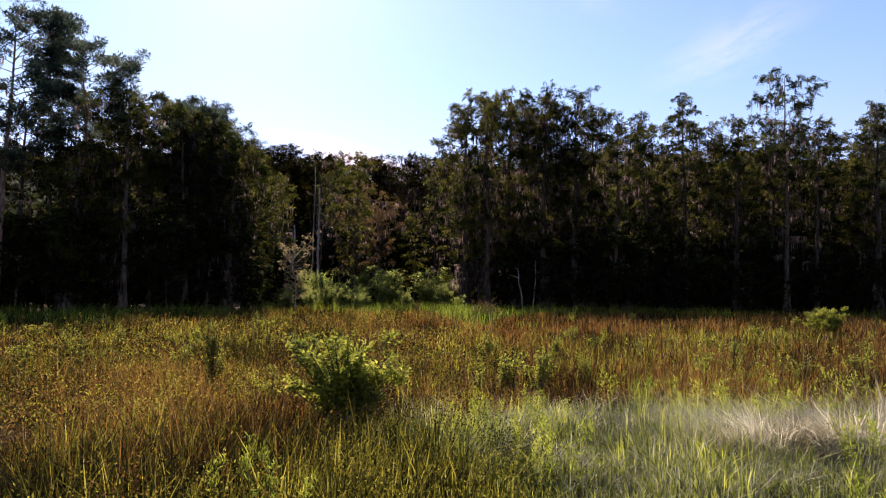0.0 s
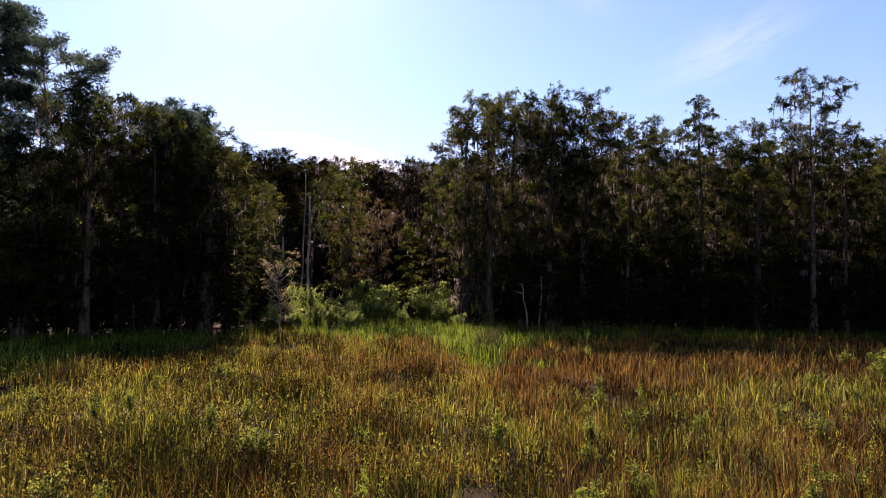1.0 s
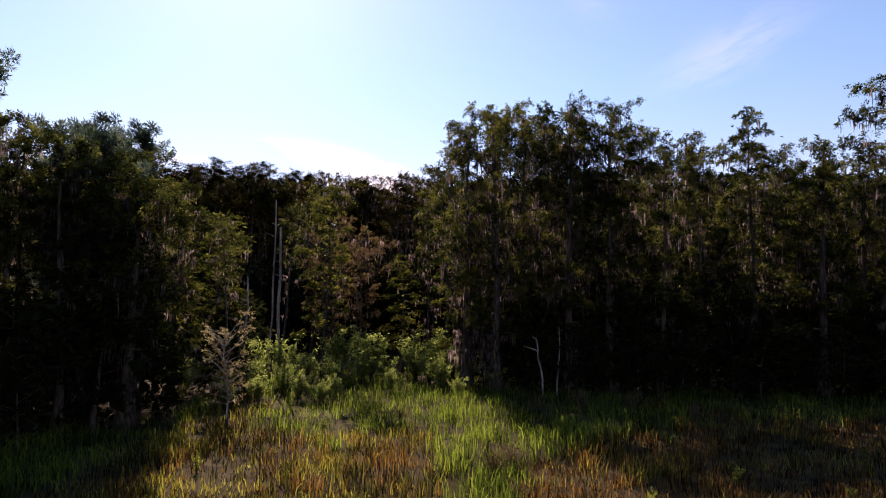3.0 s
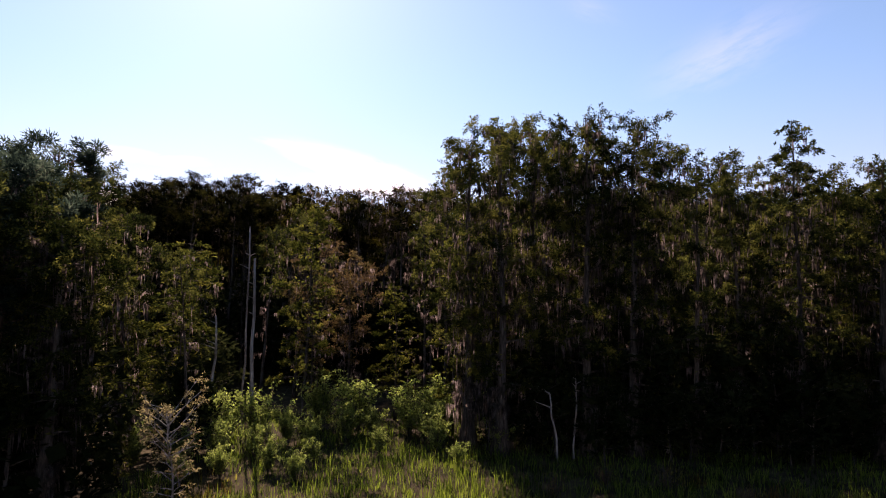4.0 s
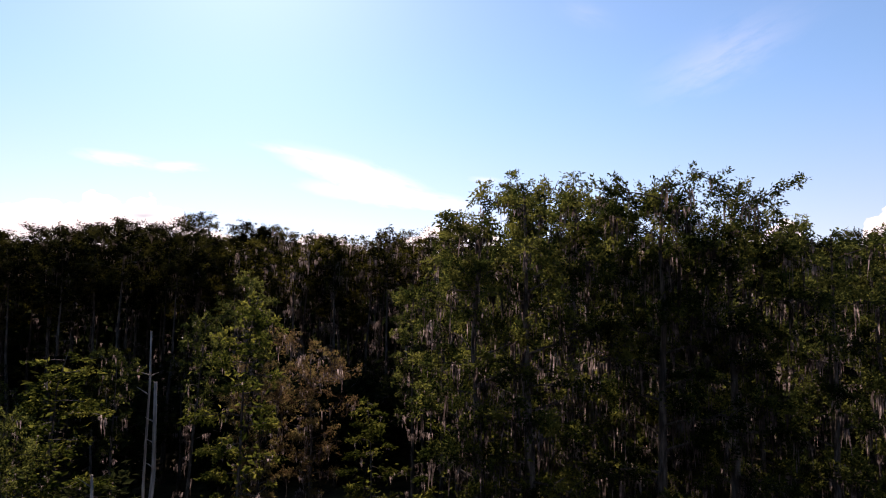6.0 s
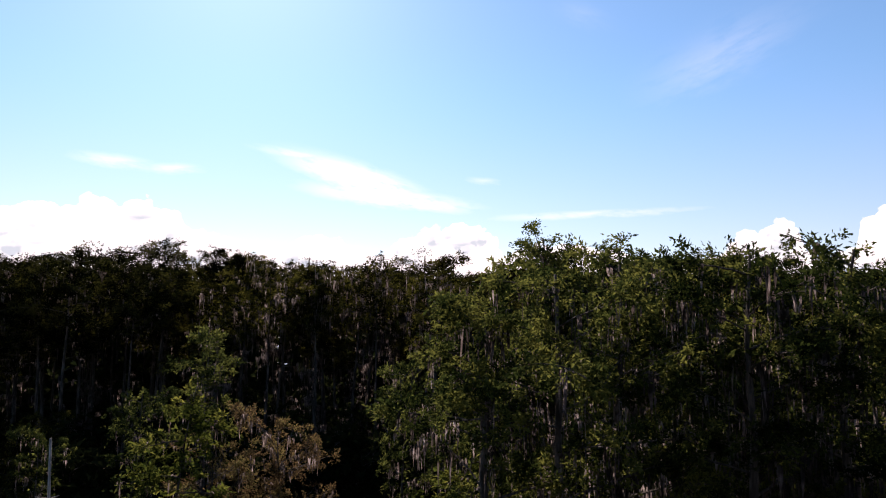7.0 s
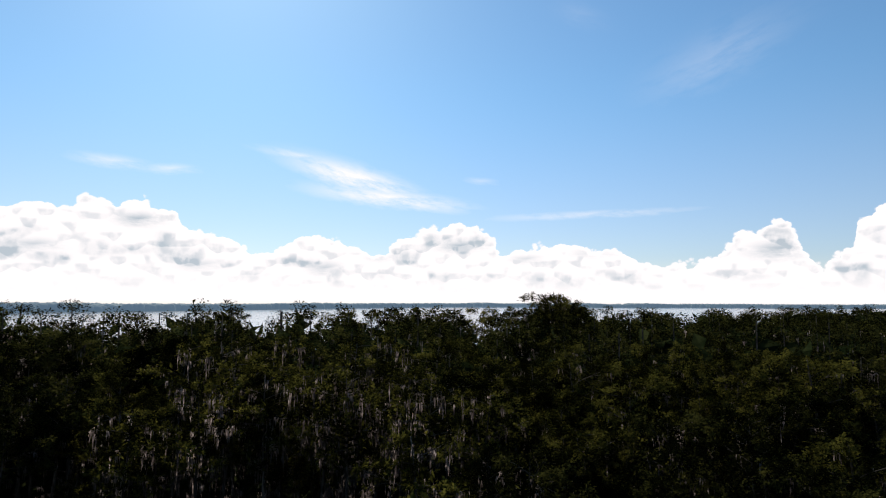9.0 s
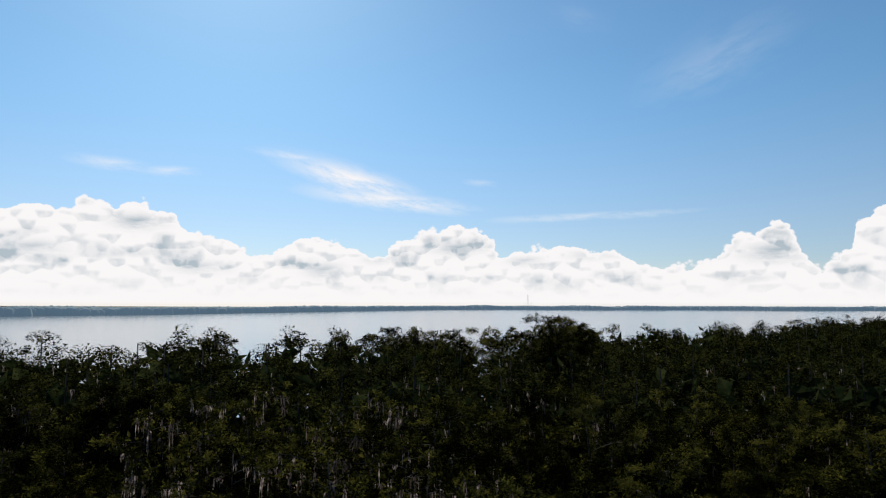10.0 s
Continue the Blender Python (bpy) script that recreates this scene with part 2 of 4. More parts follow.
M_FRESH = surface("fresh bright grass", [(0.05, (0.0217, 0.0349, 0.00636)), (0.5, (0.139, 0.185, 0.0311)), (0.95, (0.39, 0.443, 0.0852))], 0.3, 0.5, 0.55, glow=0.7, gloss=0.4)
M_STRAW = surface("bleached straw", [(0.05, (0.188, 0.17, 0.0952)), (0.5, (0.435, 0.42, 0.279)), (0.95, (0.615, 0.63, 0.469))], 0.6, 0.5, 0.5, glow=0.6, gloss=0.5)
# Pale grass whose silver tone also holds sun glints put into the colour.
M_PALE = surface("silvery green grass", [(0.05, (0.08, 0.1, 0.048)), (0.5, (0.216, 0.248, 0.152)), (0.95, (0.416, 0.44, 0.32))], 0.6, 0.45, 0.5, glow=0.6, gloss=0.5)
# The far woods give off a faint blue glow in place of haze.
M_FAR = surface("distant woods", [(0.1, (0.04, 0.06, 0.05)), (0.5, (0.055, 0.08, 0.065)), (0.9, (0.08, 0.1, 0.08))], 0.004, 0.95, 0.2, haze_glow=(0.065, 0.105, 0.155))
M_STEEL = surface("galvanised steel", [(0.1, (0.35, 0.36, 0.38)), (0.9, (0.5, 0.51, 0.53))], 1, 0.5, 0.1)


def water_material():
    m = bpy.data.materials.new("lake water")
    m.use_nodes = True
    n = Nodes(m.node_tree)
    place = n.add("ShaderNodeTexCoord").outputs["Object"]
    ripple = n.noise(n.add("ShaderNodeMapping", {0: place, 3: (0.5, 1.0, 1)}).outputs[0], 0.6, 4, 0.6)
    b = n.add("ShaderNodeBump", {"Strength": 0.035, "Distance": 0.05, "Height": ripple})
    s = n.add("ShaderNodeBsdfPrincipled", {"Base Color": (0.17, 0.19, 0.2, 1), "Roughness": 0.15, "IOR": 1.33, "Normal": b.outputs[0]})
    n.add("ShaderNodeOutputMaterial", {0: s.outputs[0]})
    return m


M_WATER = water_material()


# ---- mesh helpers ----
class Shape:
    """Collects vertices and faces; finished as one mesh."""

    def __init__(self):
        self.v, self.f, self.count = [], [], 0

    def put(self, verts, faces):
        verts = np.asarray(verts, float).reshape(-1, 3)
        self.v.append(verts)
        self.f += [tuple(i + self.count for i in face) for face in faces]
        self.count += len(verts)

    def tube(self, points, radii, sides=6, cap=True):
        """A round limb through points."""
        P = np.asarray(points, float)
        n = len(P)
        T = np.gradient(P, axis=0)
        T /= np.linalg.norm(T, axis=1)[:, None] + 1e-9
        ref = np.array((0.0, 0.0, 1.0)) if abs(T[:, 2]).mean() < 0.8 else np.array((1.0, 0.0, 0.0))
        U = np.cross(T, ref)
        U /= np.linalg.norm(U, axis=1)[:, None] + 1e-9
        V = np.cross(T, U)
        a = np.arange(sides) * 2 * math.pi / sides
        R = np.asarray(radii, float).reshape(n, -1)
        ring = P[:, None] + R[:, :, None] * (np.cos(a)[None, :, None] * U[:, None] + np.sin(a)[None, :, None] * V[:, None])
        faces = [(i * sides + j, i * sides + (j + 1) % sides, (i + 1) * sides + (j + 1) % sides, (i + 1) * sides + j) for i in range(n - 1) for j in range(sides)]
        if cap:
            faces.append(tuple(range(sides))[::-1])
            faces.append(tuple((n - 1) * sides + j for j in range(sides)))
        self.put(ring.reshape(-1, 3), faces)

    def leaves(self, centres, length, width, rng, up=0.0, out=None):
        """Kite-shaped leaves or sprays, bent along the middle. up: how far their planes lie flat (1) or stand anyhow (0)."""
        C = np.asarray(centres, float)
        n = len(C)
        D = rng.normal(size=(n, 3))
        D[:, 2] *= 1 - up
        if out is not None:
            D = D * 0.6 + np.asarray(out)
        D /= np.linalg.norm(D, axis=1)[:, None] + 1e-9
        N = rng.normal(size=(n, 3)) * (1 - up) + np.array((0, 0, 1.0)) * up
        W = np.cross(D, N)
        W /= np.linalg.norm(W, axis=1)[:, None] + 1e-9
        N = np.cross(W, D)
        L = np.asarray(length) * rng.uniform(0.6, 1.4, (n, 1))
        B = np.asarray(width) * rng.uniform(0.6, 1.4, (n, 1))
        quad = np.stack([C, C + D * L * 0.5 + W * B * 0.5 + N * B * 0.15, C + D * L - N * L * 0.1, C + D * L * 0.45 - W * B * 0.5 + N * B * 0.15], 1)
        self.put(quad.reshape(-1, 3), [(4 * i, 4 * i + 1, 4 * i + 2, 4 * i + 3) for i in range(n)])

    def strands(self, tops, length, width, rng, sway=0.12):
        """Hanging tapered tufts: a narrow twisted strip each."""
        T = np.asarray(tops, float)
        n = len(T)
        L = length * rng.uniform(0.35, 1.3, n)
        a = rng.uniform(0, math.pi, n)
        B = width * rng.uniform(0.6, 1.5, n)
        drift = rng.normal(0, sway, (n, 2))
        rows = []
        for k, (down, wide) in enumerate(((0, 0.7), (0.35, 1.0), (0.7, 0.6), (1.0, 0.08))):
            mid = T + np.stack([drift[:, 0] * down ** 0.6 * L, drift[:, 1] * down ** 1.6 * L, -down * L], 1)
            turn = a + 0.6 * k
            side = np.stack([np.cos(turn), np.sin(turn), np.zeros(n)], 1) * (B * wide)[:, None]
            rows += [mid - side, mid + side]
        verts = np.stack(rows, 1).reshape(-1, 3)
        self.put(verts, [(8 * i + 2 * k, 8 * i + 2 * k + 1, 8 * i + 2 * k + 3, 8 * i + 2 * k + 2) for i in range(n) for k in range(3)])

    def beards(self, tops, length, per, rng, width=0.02):
        """Beards of hanging moss: strands close together, the longest in the middle."""
        T = np.repeat(np.asarray(tops, float), per, axis=0)
        off = rng.normal(0, 1, (len(T), 3)) * (0.1, 0.1, 0.06)
        near = np.exp(-2.2 * (off[:, 0] ** 2 + off[:, 1] ** 2) / 0.02)
        self.strands(T + off, np.repeat(length * rng.uniform(0.4, 1.2, len(tops)), per) * (0.3 + 0.7 * near), width, rng, 0.06)

    def mesh(self, name, material, smooth=False):
        me = bpy.data.meshes.new(name)
        me.from_pydata(np.concatenate(self.v).tolist(), [], self.f)
        if smooth:
            me.polygons.foreach_set("use_smooth", [True] * len(me.polygons))
        me.materials.append(material)
        return me


def part(name, shape, material, parent, label="", smooth=False, kind=""):
    ob = new(name, shape.mesh(name, material, smooth))
    ob.parent = parent
    return tagged(ob, label, kind=kind)


def thing(name, label, category, group=""):
    return tagged(new(name), label, category, group)


def bent(start, heading, length, rise, droop, rng, n=5):
    """Points of a limb that leaves start, rises and then droops."""
    s = np.linspace(0, 1, n)
    d = np.array((math.cos(heading), math.sin(heading)))
    wig = np.cumsum(rng.normal(0, 0.06 * length, (n, 2)), axis=0) * s[:, None]
    xy = np.asarray(start[:2]) + d * (s * length)[:, None] + wig
    z = start[2] + rise * length * s - droop * length * s ** 2
    return np.column_stack([xy, z])


def on_line(pts, u):
    k = np.linspace(0, 1, len(pts))
    return np.array([np.interp(u, k, pts[:, i]) for i in range(3)])


def tree(name, label, seed, height, bare, limbs, reach, profile, rise, droop, pad, per, leaf, foliage, bark, radius,
         moss=0.0, moss_len=1.0, flat=0.15, lean=0.02, flare=1.8, needle=False, own_limbs=4, slim=0.45, dead=0, thick=1.1, wild=0.26, inner=250):
    """A forest tree: flared tapering trunk, limbs with side branches from bare*height upwards, pads of leaf sprays at the branch ends,
    bare mossy limbs below the crown (dead), beards of moss. profile: limb length (share of reach) by height in the crown, 0 at its foot to 1 at its top."""
    rng = np.random.default_rng(seed)
    root = thing(name, label, "tree", "trees of the swamp forest")
    n = 9
    s = np.linspace(0, 1, n)
    wander = np.cumsum(rng.normal(0, 0.12, (n, 2)), axis=0) * s[:, None]
    tilt = rng.normal(0, lean, 2) * height
    P = np.column_stack([wander + tilt * s[:, None] ** 1.5, s * height * 0.97 - 0.15 * (s == 0)])
    rad = radius * (1 - 0.88 * s) * (1 + (flare - 1) * np.exp(-s * 14))
    t = Shape()
    t.tube(P, rad, 8)
    part("trunk", t, bark, root, smooth=True)
    wood, crown, hang = Shape(), Shape(), Shape()
    beards = []

    def clump(c, heading, size):
        """A ragged bunch of leaf sprays on a few twigs round c."""
        m = max(6, int(per * (size / pad) ** 1.6))
        if needle:
            off = rng.normal(size=(m, 3))
            off /= np.linalg.norm(off, axis=1)[:, None]
            crown.leaves(c + off * (rng.uniform(0, 1, (m, 1)) ** 0.6 * size) * (0.85, 0.85, 0.6), leaf * 1.5, leaf * 0.36, rng, flat, off + (0, 0, 0.25))
            return
        twigs = rng.normal(size=(6, 3)) * (1, 1, 0.75) + (0.5 * math.cos(heading), 0.5 * math.sin(heading), 0.35)
        twigs *= (rng.uniform(0.6, 1.15, 6) * size / np.linalg.norm(twigs, axis=1))[:, None] * (1, 1, thick)
        D = twigs[rng.integers(0, 6, m)]
        v = rng.uniform(0.0, 1.0, (m, 1)) ** 0.8
        off = D * v + rng.normal(0, 0.14, (m, 3)) * size * (1.15 - 0.6 * v) - (0, 0, 0.25) * v * v * size
        crown.leaves(c + off, leaf, leaf * slim, rng, flat, 0.8 * D / size - (0, 0, 0.2))

    for k in range(limbs):
        q = (k + rng.uniform(0, 0.9)) / limbs
        h = bare + (0.985 - bare) * q
        at = np.array([np.interp(h, s, P[:, i]) for i in range(3)])
        length = max(0.4, reach * float(np.interp(q, *zip(*profile))) * rng.uniform(0.85 - wild, 0.85 + wild))
        heading = k * 2.399 + rng.uniform(-0.6, 0.6)
        pts = bent(at, heading, length, rise * (0.4 + 0.9 * q) * rng.uniform(0.5, 1.35), droop, rng)
        r0 = max(0.03, 0.35 * float(np.interp(h, s, rad)))
        if own_limbs and k % max(1, limbs // own_limbs) == 1:
            limb = Shape()
            limb.tube(pts, np.linspace(r0 * 1.2, 0.015, 5), 5, False)
            part("limb", limb, bark, root, smooth=True)
        else:
            wood.tube(pts, np.linspace(r0, 0.012, 5), 4, False)
        tips = [(pts[-1], heading, 1.0)]
        if not needle and length > 1.0:
            tips.append((on_line(pts, rng.uniform(0.5, 0.75)), heading, 0.9))
        count = int(np.clip(length / (0.5 if needle else 0.6), 1, 7))
        for j in range(count):
            u = 0.4 + 0.55 * (j + rng.uniform(0, 0.9)) / count
            away = heading + (-1 if j % 2 else 1) * rng.uniform(0.45, 1.15)
            reach2 = max(0.35, length * rng.uniform(0.25, 0.5) * (1.3 - 0.75 * u))
            b = bent(on_line(pts, u), away, reach2, rise * rng.uniform(0.2, 1.2) + rng.normal(0.15, 0.4), droop, rng, 4)
            wood.tube(b, [0.028, 0.02, 0.014, 0.008], 3, False)
            tips.append((b[-1], away, 0.85))
            if reach2 > 1.1:
                tips.append((b[2], away, 0.75))
        for c, way_on, big in tips:
            if rng.uniform() > 0.1:
                clump(np.asarray(c), way_on, pad * big * rng.uniform(0.6, 1.3))
        if moss:
            weight = moss * (1.2 - 0.95 * q) * (0.5 + min(0.5, 2 * q)) * rng.uniform(0.3, 1.6)
            for u in rng.uniform(0.15, 1.0, int(weight * length * 2.6 + rng.uniform())):
                beards.append(on_line(pts, u))
            for c, _, _ in tips:
                if rng.uniform() < 0.55 * weight:
                    beards.append(np.asarray(c) - (0, 0, 0.3 * pad * thick))
    for k in range(dead):
        h = bare * rng.uniform(0.45, 1.0)
        at = np.array([np.interp(h, s, P[:, i]) for i in range(3)])
        length = reach * rng.uniform(0.2, 0.6)
        pts = bent(at, rng.uniform(0, 6.28), length, rng.uniform(-0.1, 0.5), 0.25, rng)
        wood.tube(pts, np.linspace(0.035, 0.008, 5), 3, False)
        for u in rng.uniform(0.3, 1.0, int(1 + moss * length * 2.5)):
            beards.append(on_line(pts, u))
    for k in range(9):
        at = np.array([np.interp(1 - 0.35 * k / height, s, P[:, i]) for i in range(3)])
        clump(at + rng.normal(0, 0.12 + 0.07 * k, 3) * (1, 1, 0.3), rng.uniform(0, 6.28), pad * (0.6 + 0.06 * k))
    # double-size leaves added inside the crown to block light coming through
    if not needle and inner:
        h = rng.uniform(max(bare, 0.2), 0.93, inner)
        axis = np.column_stack([np.interp(h, s, P[:, i]) for i in range(3)])
        crown.leaves(axis + rng.normal(0, 0.26 * reach, (inner, 3)) * (1, 1, 0.2), 2.0 * leaf, leaf, rng, 0.2)
    part("branchwork", wood, bark, root, kind="stuff")
    top = part("crown", crown, foliage, root)
    if beards:
        hang.beards(beards, moss_len, 6, rng, 0.033)
        part("moss", hang, M_MOSS, top, "grey-brown hanging moss", kind="stuff")
    return root


FLAT_TOP = [(0, 0.4), (0.3, 0.6), (0.7, 0.9), (0.9, 1.0), (1, 0.55)]
ROUND = [(0, 0.4), (0.35, 0.8), (0.65, 1.0), (0.88, 0.8), (1, 0.4)]
CONE = [(0, 1.0), (0.5, 0.85), (0.85, 0.55), (1, 0.25)]
FULL = [(0, 0.55), (0.4, 0.85), (0.75, 1.0), (0.93, 0.85), (1, 0.55)]

DOME = [(0, 0.6), (0.35, 0.95), (0.6, 1.0), (0.85, 0.7), (1, 0.3)]

models = {}


def keep(kind, ob):
    height = max(v.co.z for c in ob.children for v in c.data.vertices)
    ob.matrix_basis = pose(0, -300 - 10 * len(models), -60)
    models.setdefault(kind, []).append((ob, height))


CY = "slender grey cypress with flat green crown and hanging moss"
BR = "large bald cypress draped with grey hanging moss"
PI = "tall slash pine with a rounded crown of needle tufts"
for i in range(5):
    keep("cypress", tree("cypress_tree", CY, 10 + i, 20, (0.5, 0.6, 0.54, 0.62, 0.46)[i], (17, 15, 16, 15, 19)[i], 2.6, FLAT_TOP, 0.45, 0.14, 0.68, 110, 0.18,
                         M_CYPRESS, M_BARK, 0.2, moss=0.8, moss_len=1.2, dead=10))
for i in range(3):
    keep("pine", tree("pine_tree", PI, 30 + i, 20, (0.55, 0.5, 0.6)[i], 32, 3.5, ROUND, 0.6, 0.16, 0.5, 64, 0.2,
                      M_PINE, M_PINE_BARK, 0.22, moss=0.15, moss_len=0.8, flat=0.0, flare=1.2, needle=True, dead=6))
for i in range(4):
    keep("broad", tree("bald_cypress", BR, 50 + i, 21, (0.3, 0.38, 0.26, 0.34)[i], 27, 3.3, FULL, 0.5, 0.2, 0.74, 120, 0.19,
                       M_BROAD, M_BARK, 0.33, moss=0.75, moss_len=1.3, flare=2.2, own_limbs=6, dead=12, inner=90))
for i in range(2):
    keep("tiered", tree("tiered_cypress", "tall cypress with drooping tiers of dark foliage", 70 + i, 21, 0.4, 30, 2.9, CONE, 0.1, 0.32, 0.52, 100, 0.16,
                        M_CYPRESS, M_BARK, 0.24, moss=0.7, moss_len=1.1, dead=12))
for i in range(2):
    keep("rust", tree("autumn_tree", "rust-brown autumn tree hung with grey moss", 80 + i, 14, 0.3, 30, 3.0, FULL, 0.7, 0.12, 0.6, 120, 0.13,
                      M_RUST, M_BARK, 0.16, moss=0.9, moss_len=1.1, dead=8))
for i in range(3):
    keep("young", tree("young_tree", "young yellow-green cypress with layered branches", 90 + i, 14, 0.18, 26, 1.9, CONE, 0.2, 0.2, 0.55, 95, 0.16,
                       M_YOUNG, M_BARK, 0.11, moss=0.35, moss_len=0.9, thick=0.6))
for i in range(2):
    keep("sapling", tree("sapling", "thin reddish sapling with sparse pale leaves", 100 + i, 6, 0.2, 30, 1.5, FULL, 1.0, 0.1, 0.34, 46, 0.1,
                         M_SAPLING, M_SNAG, 0.06, own_limbs=5, inner=0))
for i in range(4):
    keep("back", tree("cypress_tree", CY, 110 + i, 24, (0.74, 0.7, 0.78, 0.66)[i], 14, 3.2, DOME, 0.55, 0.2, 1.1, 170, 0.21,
                      M_CYPRESS_SHADED, M_BARK, 0.23, moss=(0.4, 0.75, 0.4, 0.6)[i], moss_len=1.4, own_limbs=0, dead=8, thick=0.85, flat=0.5))
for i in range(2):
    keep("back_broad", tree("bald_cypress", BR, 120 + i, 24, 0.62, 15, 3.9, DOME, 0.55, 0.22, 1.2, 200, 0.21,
                            M_OLIVE_SHADED, M_BARK, 0.33, moss=0.3, moss_len=1.4, own_limbs=0, dead=6, thick=0.85, flat=0.5))
for i in range(3):
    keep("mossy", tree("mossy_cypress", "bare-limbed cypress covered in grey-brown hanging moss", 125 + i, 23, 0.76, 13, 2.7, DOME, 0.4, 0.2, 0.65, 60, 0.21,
                       M_OLIVE_SHADED, M_BARK, 0.22, moss=1.3, moss_len=1.5, own_limbs=0, dead=15))
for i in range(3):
    keep("under", tree("understory_tree", "leafy understory tree, forest shade put into its leaf colour", 130 + i, 7, 0.06, 14, 2.0, FULL, 0.6, 0.1, 0.8, 14, 0.5,
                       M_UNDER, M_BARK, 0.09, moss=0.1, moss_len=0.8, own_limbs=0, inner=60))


def shrub(seed, name, label, height, spread, stems, per, leaf, foliage):
    """A bush of many stems from one root, leafy from low down."""
    rng = np.random.default_rng(seed)
    root = thing(name, label, "shrub", "bushes of the marsh")
    wood, crown = Shape(), Shape()
    for k in range(stems):
        heading = rng.uniform(0, 6.28)
        h = height * rng.uniform(0.5, 1.0)
        r = spread * rng.uniform(0.1, 1.0)
        s = np.linspace(0, 1, 5)
        pts = np.column_stack([np.cos(heading) * r * s ** 1.4, np.sin(heading) * r * s ** 1.4, h * s ** 0.9 - 0.05])
        wood.tube(pts, np.linspace(0.008 * height + 0.004, 0.004, 5), 4, False)
        u = rng.choice(rng.uniform(0.25, 1.0, 4), per) + rng.normal(0, 0.03, per)
        c = np.column_stack([np.interp(u, s, pts[:, i]) for i in range(3)]) + rng.normal(0, 0.034 * height, (per, 3)) * (1, 1, 0.7)
        crown.leaves(c, leaf, leaf * 0.45, rng, 0.25)
    part("stem", wood, M_BARK, root, kind="stuff")
    part("foliage", crown, foliage, root)
    return root


for i in range(4):
    keep("shrub", shrub(200 + i, "shrub", "leafy fresh-green bush at the forest edge", 3.2, 1.5, 40, 64, 0.16, M_EDGE))
for i in range(2):
    keep("brush", shrub(220 + i, "brushwood", "half-bare twiggy brown bush in the sedge", 1.7, 1.2, 34, 20, 0.08, M_RUST))
for i in range(3):
    keep("weed", shrub(240 + i, "weed", "yellow-green leafy marsh weed among the sedge", 1.0, 0.28, 10, 70, 0.055, M_SHRUB))
for i in range(2):
    keep("bush", shrub(260 + i, "bush", "dense yellow-green bush with small pointed leaves", 1.45, 0.85, 64, 170, 0.075, M_SHRUB))

keep("darkweed", shrub(281, "dark_weed", "dark green upright weed in the sedge", 1.3, 0.22, 12, 60, 0.06, M_BROAD))

used = set()


def place(kind, x, y, height, seed=None, spread=1.0, z=0.0, label=""):
    """One more tree or bush of that kind. The first use takes the model itself."""
    rng = random.Random(seed if seed is not None else int(x * 977 + y * 131))
    fresh = [m for m in models[kind] if m[0].name not in used]
    ob, h = fresh[0] if fresh else rng.choice(models[kind])
    k = height / h
    m = Matrix.Translation((x, y, z)) @ Matrix.Rotation(rng.uniform(0, 6.28), 4, "Z") @ Matrix.Diagonal((k * spread, k * spread, k, 1))
    if fresh:
        used.add(ob.name)
        ob.matrix_basis = m
    else:
        ob = copy_thing(ob, m @ Matrix.Diagonal((1 / ob.scale[0], 1 / ob.scale[1], 1 / ob.scale[2], 1)))
    return tagged(ob, label)


# ---- ground, lake ----
def ground():
    g = Shape()
    xs = [-4900, -1500, -500, -150, -60, -30, 0, 30, 60, 150, 500, 1500, 4900]
    ys = [-4900, -1000, -200, -40, 0, 25, 50, 100, 200, 500, 1500, 3000, 4900]
    g.put([(x, y, 0) for y in ys for x in xs], [(j * 13 + i, j * 13 + i + 1, j * 13 + i + 14, j * 13 + i + 13) for j in range(12) for i in range(12)])
    return tagged(new("ground", g.mesh("ground", M_SOIL)), "dark peat ground under sedge and trees", "ground", kind="structure")


ground()


def shore_near(x):
    """Where the forest ends at the lake."""
    return float(np.interp(x, [-400, -150, -60, -30, 0, 28, 60, 140, 260, 500], [190, 175, 165, 170, 200, 192, 240, 305, 420, 640])) + 4 * math.sin(x * 0.13 + 1)


def shore_far(x):
    return 1180 + 2000 / (1 + math.exp(-(x + 420) / 200)) + 60 * math.sin(x * 0.006) + 25 * math.sin(x * 0.021)


def lake():
    g = Shape()
    xs = np.concatenate([np.linspace(-4000, -400, 40), np.linspace(-380, 500, 100), np.linspace(520, 4000, 40)])
    near = [(x, shore_near(x), 0.12) for x in xs]
    far = [(x, max(shore_far(x), shore_near(x) + 5), 0.12) for x in xs]
    n = len(xs)
    g.put(near + far, [(i, i + 1, n + i + 1, n + i) for i in range(n - 1)])
    return tagged(new("lake_water", g.mesh("lake_water", M_WATER)), "calm lake reflecting the bright sky", "lake", kind="structure")


lake()

